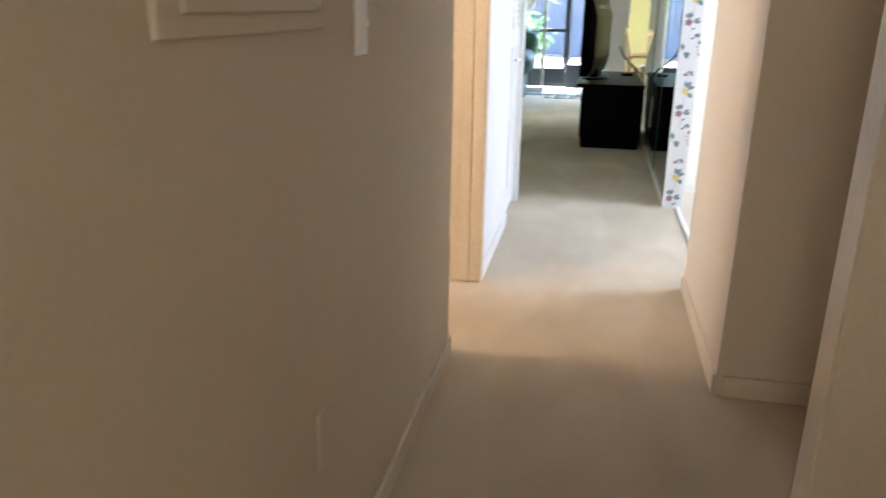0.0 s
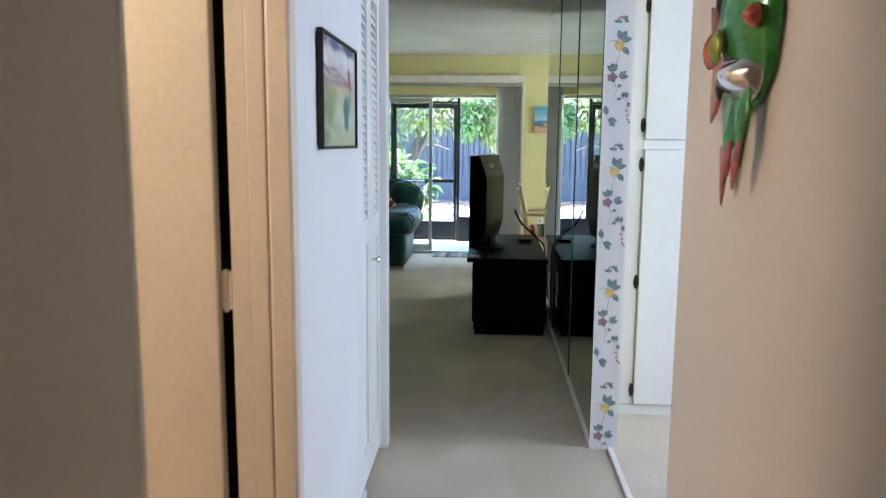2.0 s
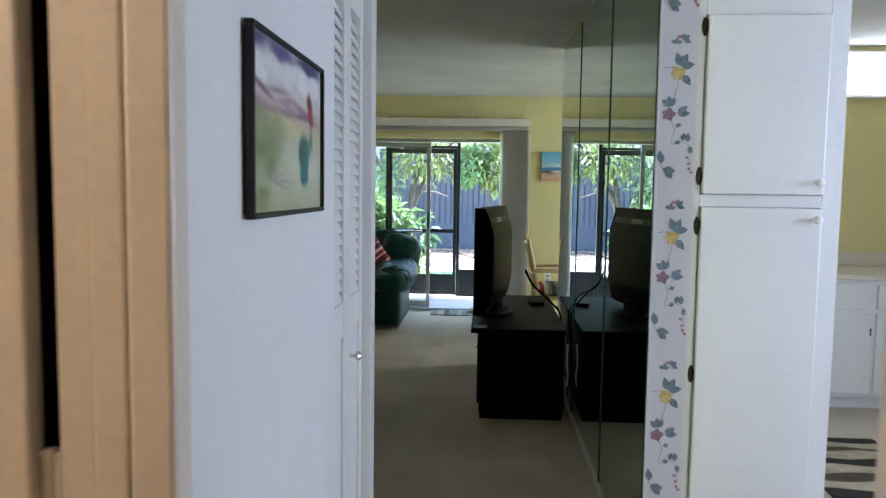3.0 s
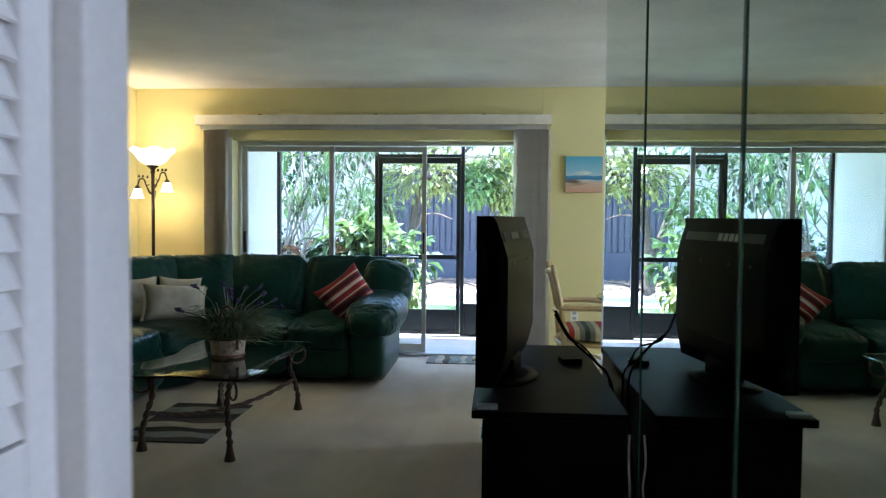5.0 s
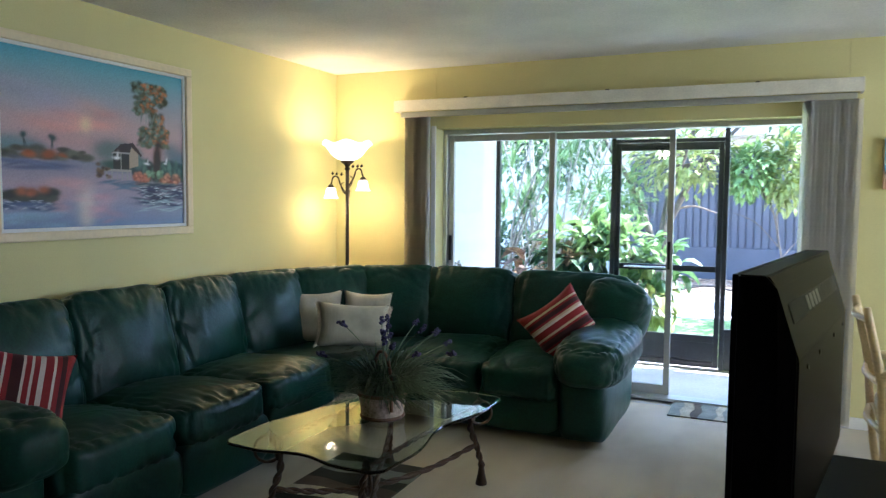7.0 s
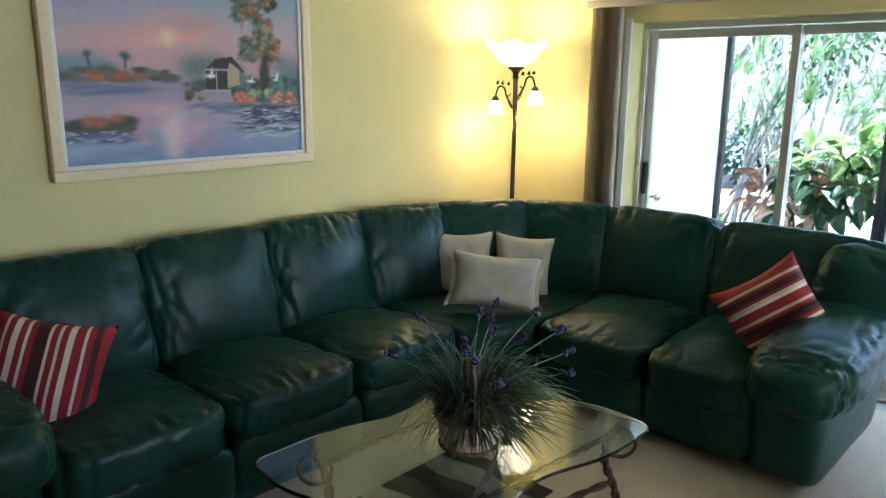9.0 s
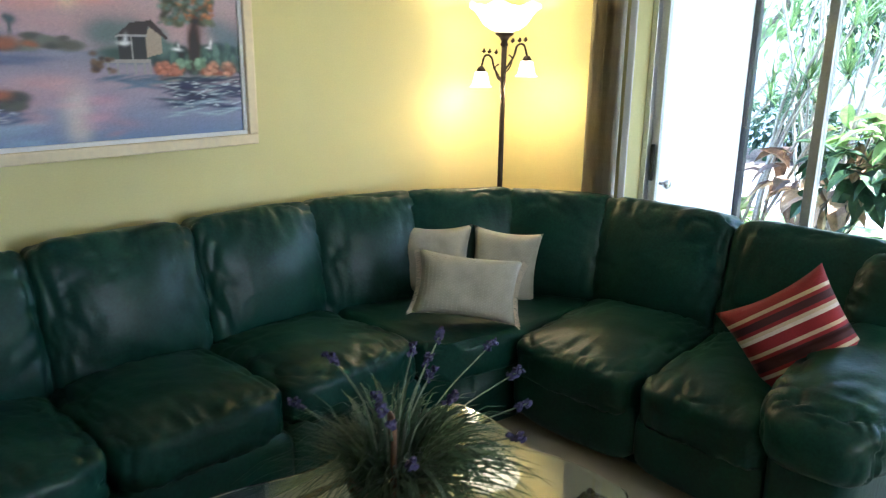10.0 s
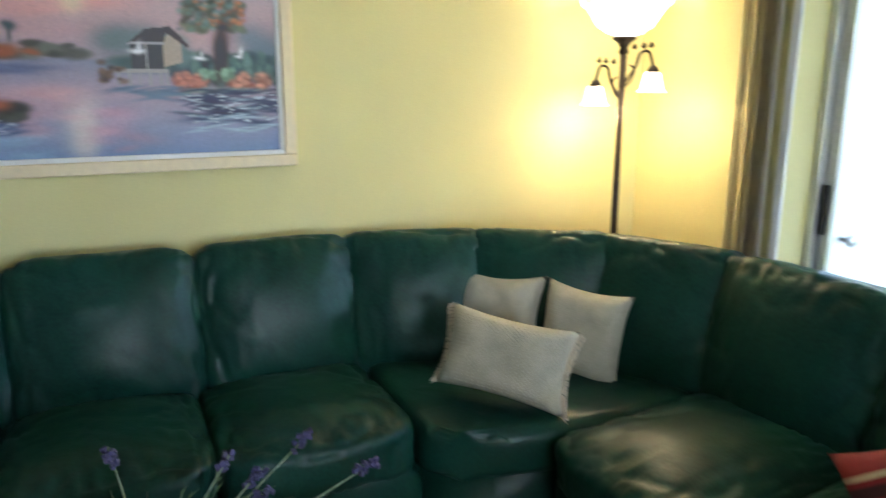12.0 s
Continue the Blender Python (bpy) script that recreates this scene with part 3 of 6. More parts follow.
part("tail_tip", plate([(0.092, 0.055), (0.030, 0.065), (0.05, 0.0), (0.072, -0.055)], 0.006, pose(-0.018, 0, 0)), M_FISHR, fish, "red tail tip", True)
part("tail_tip", plate([(-0.01, 0.05), (-0.058, 0.07), (-0.035, 0.01), (-0.012, -0.02)], 0.006, pose(-0.028, 0, 0)), M_FISHR, fish, "red tail tip", True)
part("side_fin", plate([(0.10, 0.21), (0.145, 0.26), (0.19, 0.32), (0.235, 0.33), (0.20, 0.25), (0.185, 0.18), (0.20, 0.10), (0.165, 0.12), (0.12, 0.17)], 0.008, pose(-0.008, 0, 0)), M_FISHR, fish, "ribbed red fin", True)

# wallpapered wall end with printed sprigs
post = structure("wall_wallpaper_end", box(0.7765, 0.893, 5.900, 5.9055, 0, H), M_WPAPER, "wall end papered with a floral sprig pattern", "wall")
structure("wall_corner_bead", box(0.768, 0.7762, 5.8985, 5.912, 0, H, 0.002), M_TRIM, "thin white corner bead of the papered wall", "trim")
PX = 0.834


def leaf_shape(cx, cz, length, width, turn, n=7):
    out = []
    for k in range(n):
        a = k / (n - 1)
        out.append((a * length, width * math.sin(math.pi * a ** 0.8)))
    out += [(x, -y) for x, y in out[-2:0:-1]]
    return [(cx + x * math.cos(turn) - y * math.sin(turn), cz + x * math.sin(turn) + y * math.cos(turn)) for x, y in out]


def print_mesh(shapes, name, material):
    bm = bmesh.new()
    for k, s in enumerate(shapes):
        bm.faces.new([bm.verts.new((x, -0.0006 - 0.0001 * k, z)) for x, z in s])
    return finish(bm, name, material)


def rad(*degrees):
    return [math.radians(d) for d in degrees]


def stem_line(points, w=0.0011):
    """A thin printed stem as a narrow strip."""
    p = [Vector((x, z)) for x, z in points]
    out, back = [], []
    for i, q in enumerate(p):
        d = (p[min(i + 1, len(p) - 1)] - p[max(i - 1, 0)]).normalized()
        out.append((q.x - d.y * w, q.y + d.x * w))
        back.append((q.x + d.y * w, q.y - d.x * w))
    return out + back[::-1]


M_PINKBUD = mat("print_pink_bud", (0.50, 0.22, 0.24), 0.7, 0.25, 40, 200)
M_STEMPRINT = mat("print_grey_stem", (0.36, 0.36, 0.36), 0.7, 0.2, 40, 200)
LEAVES_A = [leaf_shape(0.004, 0.016, 0.046, 0.013, a) for a in rad(8, 62, 108)] + [leaf_shape(0.012, -0.012, 0.042, 0.012, math.radians(-52))]
LEAVES_B = [leaf_shape(-0.012, 0.088, 0.020, 0.006, a) for a in rad(20, 80, 150)] + [leaf_shape(0.014, 0.098, 0.022, 0.007, a) for a in rad(-20, 50, 100)]
LEAVES_C = [leaf_shape(-0.026, -0.112, 0.034, 0.010, a) for a in rad(58, 96, 140)] + [leaf_shape(0.000, -0.136, 0.040, 0.011, a) for a in rad(4, 40)]
LEAVES_D = [leaf_shape(-0.006, -0.176, 0.020, 0.007, math.radians(20)), leaf_shape(0.016, -0.222, 0.026, 0.008, math.radians(70)), leaf_shape(0.034, -0.226, 0.030, 0.009, math.radians(88)), leaf_shape(0.012, -0.226, 0.020, 0.007, math.radians(190)), leaf_shape(0.040, -0.240, 0.024, 0.008, math.radians(-70))]
LEAVES_E = [leaf_shape(-0.046, -0.296, 0.044, 0.012, math.radians(100)), leaf_shape(-0.040, -0.316, 0.040, 0.013, math.radians(-8)), leaf_shape(-0.030, -0.322, 0.030, 0.011, math.radians(-48))]
SPRIG = [print_mesh(LEAVES_A + LEAVES_B + LEAVES_C + LEAVES_D + LEAVES_E, "leaf_print", M_GREYLEAF),
         print_mesh([leaf_shape(-0.002, -0.004, 0.026, 0.012, a) for a in rad(130, 185, 235, 290, 20)], "flower_print", M_YFLOWER),
         print_mesh([leaf_shape(-0.028, -0.138, 0.024, 0.010, a) for a in rad(10, 85, 160, 215, 290)], "plum_print", M_PLUM),
         print_mesh([leaf_shape(0.044 - 0.003 * (k % 2), -0.262 - 0.015 * k, 0.013, 0.005, 2.0 + k) for k in range(5)] + [leaf_shape(0.0, 0.105, 0.012, 0.005, a) for a in rad(60, 130)], "bud_print", M_PINKBUD),
         print_mesh([stem_line([(-0.050, 0.010), (-0.025, 0.014), (0.0, 0.0), (-0.004, -0.05), (-0.020, -0.10)]), stem_line([(-0.024, -0.15), (-0.008, -0.185), (-0.02, -0.235), (0.012, -0.222), (0.040, -0.236), (0.046, -0.30)]), stem_line([(-0.048, -0.262), (-0.050, -0.30), (-0.034, -0.322)])], "stem_print", M_STEMPRINT)]
z = 0.20
while z < H:
    for me in SPRIG:
        o = new("printed_sprig", me)
        o.parent = post
        o.matrix_basis = pose(PX, 5.900, z)
    z += 0.532

# pantry cabinet
pantry = thing("pantry_cabinet", "tall white painted pantry cabinet with two flat doors", "cabinet")
part("body", box(0.915, 1.56, 6.352, 6.95, 0.062, H - 0.01), M_CABINET, pantry)
part("plinth", box(0.915, 1.56, 6.34, 6.93, 0.0, 0.06, 0.003), M_CABINET, pantry)
for x0, x1, z0, z1 in ((0.915, 1.036, 0.062, H - 0.01), (1.496, 1.566, 0.062, H - 0.01)):
    part("face_stile", box(x0, x1, 6.335, 6.3515, z0, z1, 0.002), M_CABINET, pantry)
for z0, z1 in ((1.354, 1.401), (2.075, H - 0.01)):
    part("face_rail", box(1.0365, 1.4955, 6.335, 6.3515, z0, z1, 0.002), M_CABINET, pantry)
for z0, z1, hz, kz in ((0.068, 1.352, (0.14, 0.70, 1.28), 1.31), (1.403, 2.073, (1.47, 2.03), 1.45)):
    d = part("door", box(1.044, 1.492, 6.318, 6.338, z0, z1, 0.004), M_CABINET, pantry)
    for q in hz:
        part("hinge", lathe([(0, 0), (0.011, 0.0), (0.012, 0.004), (0.007, 0.009), (0, 0.010)], 12, pose(1.031, 6.334, q, 90, 0, 0) @ Matrix.Diagonal((1, 3.0, 1, 1))), M_DARK, d, "black oval hinge")
    part("knob", lathe([(0, 0), (0.007, 0), (0.007, 0.012), (0.016, 0.018), (0.017, 0.026), (0.01, 0.033), (0, 0.034)], 14, pose(1.468, 6.318, kz, 90, 0, 0)), M_TRIM, d, "round white knob", True)

# kitchen beyond the pantry
kc = thing("base_cabinet", "white painted kitchen base cabinet with two doors", "cabinet")
part("body", box(2.25, 3.58, 8.30, 8.855, 0.09, 0.86), M_CABINET, kc)
part("plinth", box(2.25, 3.58, 8.36, 8.855, 0.007, 0.09), M_CABINET, kc)
for x0 in (2.30, 2.74, 3.17):
    d = part("door", box(x0, x0 + 0.40, 8.282, 8.299, 0.12, 0.64, 0.003), M_CABINET, kc)
    part("hinge", box(x0 + 0.402, x0 + 0.41, 8.285, 8.299, 0.5, 0.55), M_DARK, d)
    part("drawer", box(x0, x0 + 0.40, 8.282, 8.299, 0.67, 0.83, 0.003), M_CABINET, kc)
ct = tagged(part("worktop", box(2.24, 3.59, 8.26, 8.857, 0.862, 0.90, 0.006), mat("almond_laminate", (0.66, 0.60, 0.48), 0.35, 0.05)), "almond laminate kitchen worktop on white cabinets", "worktop")
bs = tagged(part("backsplash", box(2.24, 3.59, 8.842, 8.859, 0.902, 1.00, 0.003), mat("almond_laminate_2", (0.66, 0.60, 0.48), 0.35, 0.05)), "low almond laminate backsplash on the worktop", "backsplash")
# glowing panel standing in for the bright window high on this wall
kl = thing("kitchen_window_panel", "glowing white panel standing in for a bright kitchen window", "light fixture")
part("housing", box(2.6, 3.58, 8.80, 8.858, 2.08, 2.40, 0.004), M_TRIM, kl)
part("glowing_face", box(2.63, 3.55, 8.788, 8.799, 2.11, 2.37), glow("window_panel_glow", (0.95, 0.98, 1.0), 0.6), kl)


def striped_mat(name, label, x0, x1, y0, y1, along, stripes, mats, seed, z=0.0):
    """A woven mat: each stripe a thin raised band."""
    t = thing(name, label, "rug")
    rnd = random.Random(seed)
    cuts = [0.0]
    for _ in range(stripes - 1):
        cuts.append(cuts[-1] + rnd.uniform(0.6, 1.4))
    cuts.append(cuts[-1] + 1.0)
    cuts = [c / cuts[-1] for c in cuts]
    for k in range(stripes):
        bm = bmesh.new()
        n = 24
        rows = []
        for i in range(n + 1):
            a = i / n
            w0 = cuts[k] + (0.018 * math.sin(9 * a + k * 1.3) if 0 < k else 0)
            w1 = cuts[k + 1] + (0.018 * math.sin(9 * a + (k + 1) * 1.3) if k < stripes - 1 else 0)
            row = []
            for w in (w0, w1):
                p = (x0 + (x1 - x0) * a, y0 + (y1 - y0) * w) if along == "x" else (x0 + (x1 - x0) * w, y0 + (y1 - y0) * a)
                for h in (z + 0.001, z + 0.009 + 0.001 * (k % 2)):
                    row.append(bm.verts.new((*p, h)))
            rows.append(row)
        for a, b in zip(rows, rows[1:]):
            for i, j in ((1, 3), (0, 1), (2, 3)):
                bm.faces.new((a[i], b[i], b[j], a[j]))
        for r in (rows[0], rows[-1]):
            bm.faces.new((r[0], r[1], r[3], r[2]))
        part("stripe", bm, mats[k % len(mats)], t)
    return t


M_MAT = [mat("mat_olive", (0.022, 0.022, 0.015), 0.95, 0.2, 12, 260, 0.8), mat("mat_beige", (0.44, 0.38, 0.27), 0.95, 0.2, 12, 260, 0.8), mat("mat_brown", (0.085, 0.06, 0.042), 0.95, 0.2, 12, 260, 0.8), mat("mat_grey", (0.20, 0.21, 0.18), 0.95, 0.2, 12, 260, 0.8)]
striped_mat("striped_rug", "dark olive and beige striped woven rug under the coffee table", -1.92, -1.40, 9.14, 9.98, "x", 9, [M_MAT[0], M_MAT[3], M_MAT[0], M_MAT[1], M_MAT[2], M_MAT[0]], 3)
striped_mat("striped_rug", "dark olive and beige striped kitchen rug on vinyl", 1.85, 2.45, 6.85, 7.7, "x", 9, [M_MAT[0], M_MAT[1], M_MAT[2], M_MAT[1]], 5, 0.006)
dm = striped_mat("door_mat", "grey, cream and brown striped mat inside the sliding door", -0.38, 0.12, 11.56, 11.93, "y", 7, [M_MAT[3], M_MAT[1], M_MAT[2], M_MAT[3], M_MAT[1]], 9)
fold = bmesh.new()
nn = 10
rows = [[fold.verts.new((0.02 + 0.14 * i / nn, 11.66 + 0.22 * j / 6, 0.012 + 0.055 * math.sin(math.pi * i / nn) * (0.55 + 0.45 * math.sin(j * 0.7)))) for j in range(7)] for i in range(nn + 1)]
for a, b in zip(rows, rows[1:]):
    for j in range(6):
        fold.faces.new((a[j], a[j + 1], b[j + 1], b[j]))
fo = part("folded_corner", fold, M_MAT[1], dm, "rucked-up end of the mat", True)
sol = fo.modifiers.new("thick", "SOLIDIFY")
sol.thickness = 0.01

# ---- living room: sofa ----


def soft_box(sx, sy, sz, k=5.0, n=12, crown=0.0, wrinkle=0.0, seed=0, m=None, taper=0.0, pinch=0.0, belly=0.0, gather=0.0, along=0):
    """A stuffed cushion: a rounded box of full size sx, sy, sz, with crown on top, wrinkles and drawn-in corners."""
    bm = bmesh.new()
    off = Vector((seed * 3.7, seed * 1.9, seed * 5.3))
    cache = {}

    def vert(p):
        key = tuple(round(c, 5) for c in p)
        if key in cache:
            return cache[key]
        q = [math.copysign(abs(c) ** 1.0, c) for c in p]
        norm = sum(abs(c) ** k for c in q) ** (1 / k)
        x, y, z = (c / norm for c in q)
        bulge = crown * max(0.0, 1 - x * x) * max(0.0, 1 - y * y)
        z *= 1 + bulge
        x *= 1 - taper * (z * 0.5 + 0.5)
        y *= 1 + (belly * max(0.0, 1 - x * x) * max(0.0, 1 - z * z) if y < 0 else 0)
        if pinch:
            c4 = (x * x * y * y)
            x, y = x * (1 + pinch * c4), y * (1 + pinch * c4)
            z *= 1 - 0.65 * max(abs(x), abs(y)) ** 3 * pinch * 4
        co = Vector((x * sx / 2, y * sy / 2, z * sz / 2))
        if wrinkle:
            w = noise.noise(co * 4.5 + off)
            warp = noise.noise_vector(co * 3.0 + off) * 0.10
            r = abs(noise.noise((co + warp) * 7.0 + off))
            d = Vector((x ** 5, y ** 5, z ** 5)).normalized()
            rim = min(1.0, max(0.0, (max(sorted((abs(p[0]), abs(p[1]), abs(p[2])))[:2]) - 0.35) / 0.6))
            co += d * (wrinkle * (0.45 * w - (0.15 + 0.75 * rim) * (1 - r) ** 8))
            if gather:
                # folds drawn in towards the seams
                f = Vector((co.x * 5, co.y * 5, co.z * 5))
                f[along] *= 4.2
                f += noise.noise_vector(co * 5 + off) * 0.5
                g = abs(noise.noise(f + off))
                co -= d * (gather * rim * (1 - g) ** 6)
        cache[key] = bm.verts.new(co)
        return cache[key]

    g = [-1 + 2 * i / n for i in range(n + 1)]
    for axis in range(3):
        for s in (-1, 1):
            for i in range(n):
                for j in range(n):
                    quad = []
                    for a, b in ((g[i], g[j]), (g[i + 1], g[j]), (g[i + 1], g[j + 1]), (g[i], g[j + 1])):
                        p = [a, b]
                        p.insert(axis, s)
                        quad.append(vert(p))
                    bm.faces.new(quad if s > 0 else quad[::-1])
    if m is not None:
        bm.transform(m)
    return bm


sofa = thing("sectional_sofa", "dark green leather corner sectional sofa with padded arms", "sofa")


def sofa_part(name, bm, label=""):
    return part(name, bm, M_LEATHER, sofa, label, True)


# bases (front faces slightly puffed)
sofa_part("base", box(-2.98, -2.17, 8.12, 10.24, 0.03, 0.30, 0.03, 3))
sofa_part("base", box(-2.0, -0.62, 10.70, 11.52, 0.03, 0.30, 0.03, 3))
wb = bmesh.new()
pts = [(-2.98, 10.25), (-2.17, 10.25), (-2.02, 10.42), (-1.995, 10.70), (-1.995, 11.52), (-2.6, 11.52), (-2.98, 11.1)]
lo, hi = [wb.verts.new((x, y, 0.03)) for x, y in pts], [wb.verts.new((x, y, 0.30)) for x, y in pts]
wb.faces.new(lo[::-1])
wb.faces.new(hi)
for k in range(len(pts)):
    wb.faces.new((lo[k], lo[(k + 1) % len(pts)], hi[(k + 1) % len(pts)], hi[k]))
bmesh.ops.bevel(wb, geom=wb.edges[:], offset=0.02, segments=2, affect="EDGES")
sofa_part("base", wb)
# seats of the long leg
for i, (y0, y1) in enumerate(((8.37, 8.985), (8.985, 9.60), (9.60, 10.225))):
    sofa_part("seat_cushion", soft_box(0.76, y1 - y0 + 0.006, 0.205, 6.5, 40, 0.36, 0.014, i + 1, pose(-2.48, (y0 + y1) / 2, 0.372, 0, -3, 0), gather=0.014, along=1))
    sofa_part("front_panel", soft_box(0.12, y1 - y0 + 0.006, 0.27, 4.5, 10, 0.1, 0.005, i + 11, pose(-2.165, (y0 + y1) / 2, 0.205)))
# seats of the short leg
for i, (x0, x1) in enumerate(((-1.975, -1.37), (-1.37, -0.865))):
    sofa_part("seat_cushion", soft_box(x1 - x0 + 0.006, 0.78, 0.205, 6.5, 40, 0.36, 0.014, i + 5, pose((x0 + x1) / 2, 10.96, 0.372, 3, 0, 0), gather=0.014, along=0))
    sofa_part("front_panel", soft_box(x1 - x0 + 0.006, 0.12, 0.27, 4.5, 10, 0.1, 0.005, i + 15, pose((x0 + x1) / 2, 10.665, 0.205)))
# wedge cushion, one piece with a rounded front edge
wc_ = bmesh.new()
pts = [(-2.80, 10.24), (-2.125, 10.225), (-2.055, 10.33), (-2.00, 10.44), (-1.965, 10.62), (-1.965, 11.24), (-2.42, 11.16), (-2.74, 10.80)]
lo, hi = [wc_.verts.new((x, y, 0.285)) for x, y in pts], [wc_.verts.new((x, y, 0.462)) for x, y in pts]
wc_.faces.new(lo[::-1])
wc_.faces.new(hi)
for k in range(len(pts)):
    wc_.faces.new((lo[k], lo[(k + 1) % len(pts)], hi[(k + 1) % len(pts)], hi[k]))
bmesh.ops.bevel(wc_, geom=wc_.edges[:], offset=0.05, segments=5, affect="EDGES", profile=0.5)
bmesh.ops.triangulate(wc_, faces=wc_.faces[:])
bmesh.ops.subdivide_edges(wc_, edges=wc_.edges[:], cuts=2, use_grid_fill=True)
for v in wc_.verts:
    c = v.co
    v.co.z += (0.010 * noise.noise(c * 5) - 0.012 * (1 - abs(noise.noise(c * 8 + Vector((3, 1, 2))))) ** 8) if c.z > 0.35 else 0
sofa_part("seat_cushion", wc_)
# backs: from top seam to top seam
TOPS = [(-2.985, 8.40), (-2.985, 9.02), (-2.985, 9.635), (-2.985, 10.235), (-2.85, 10.765), (-2.54, 11.24), (-2.06, 11.47), (-1.40, 11.49), (-0.60, 11.49)]
for i, ((xa, ya), (xb, yb)) in enumerate(zip(TOPS, TOPS[1:])):
    w = math.hypot(xb - xa, yb - ya)
    turn = math.degrees(math.atan2(yb - ya, xb - xa))
    wide = w + (0.03 if i not in (3, 4, 5) else 0.05)
    m = pose((xa + xb) / 2, (ya + yb) / 2, 0.645, 0, 0, turn) @ pose(0, -0.075, 0, -14, 0, 0)
    taper = 0.0 if i not in (3, 4, 5) else -0.10
    sofa_part("back_cushion", soft_box(wide - 0.006, 0.25, 0.60, 7.5, 40, 0.0, 0.013, i + 30, m, taper, 0.0, 0.40, 0.011, 0))
    sofa_part("back_frame", box(-w / 2, w / 2 - (0.10 if i == 7 else 0.0), -0.10, -0.02, -0.62, 0.18, 0.03, 2, None, pose((xa + xb) / 2, (ya + yb) / 2, 0.66, 0, 0, turn) @ pose(0, 0.105, 0)))
# arms
sofa_part("armrest", soft_box(0.43, 1.06, 0.27, 3.2, 40, 0.12, 0.018, 51, pose(-0.705, 10.95, 0.525, 4, 0, 0), gather=0.018, along=1))
sofa_part("arm_side", soft_box(0.285, 1.0, 0.52, 7.0, 20, 0.0, 0.006, 53, pose(-0.742, 11.085, 0.29)))
sofa_part("back_wing", soft_box(0.44, 0.34, 0.42, 3.0, 30, 0.0, 0.014, 54, pose(-0.70, 11.385, 0.705, -12, 14, 5), gather=0.012, along=2), "rounded leather lobe wrapping over the arm")
sofa_part("armrest", soft_box(1.0, 0.39, 0.27, 3.8, 40, 0.1, 0.018, 52, pose(-2.50, 8.21, 0.525, 0, -4, 0), gather=0.018, along=0))
sofa_part("arm_side", box(-2.98, -2.17, 8.07, 8.36, 0.03, 0.52, 0.05, 3))


def pillow_bm(w, h, thick, seed=0, n=22, swell=1.0):
    """Two domed faces meeting in a seam, with pulled-out corners; lies in xz, faces -y."""
    bm = bmesh.new()
    off = Vector((seed * 2.1, seed * 4.3, seed))
    grid = {}
    for side in (-1, 1):
        for i in range(n + 1):
            for j in range(n + 1):
                edge = i in (0, n) or j in (0, n)
                if edge and side == 1:
                    grid[side, i, j] = grid[-1, i, j]
                    continue
                u, v = -1 + 2 * i / n, -1 + 2 * j / n
                x = w / 2 * u * (1 - 0.12 * (1 - v * v) * u * u) * swell
                z = h / 2 * v * (1 - 0.12 * (1 - u * u) * v * v) * swell
                d = thick / 2 * ((1 - u ** 4) * (1 - v ** 4)) ** 0.55
                p = Vector((x, side * d, z))
                if not edge:
                    p.y += side * 0.012 * noise.noise(Vector((x * 11, side, z * 11)) + off) * d / thick * 2
                grid[side, i, j] = bm.verts.new(p)
    for side in (-1, 1):
        for i in range(n):
            for j in range(n):
                q = [grid[side, i, j], grid[side, i + 1, j], grid[side, i + 1, j + 1], grid[side, i, j + 1]]
                bm.faces.new(q if side < 0 else q[::-1])
    return bm


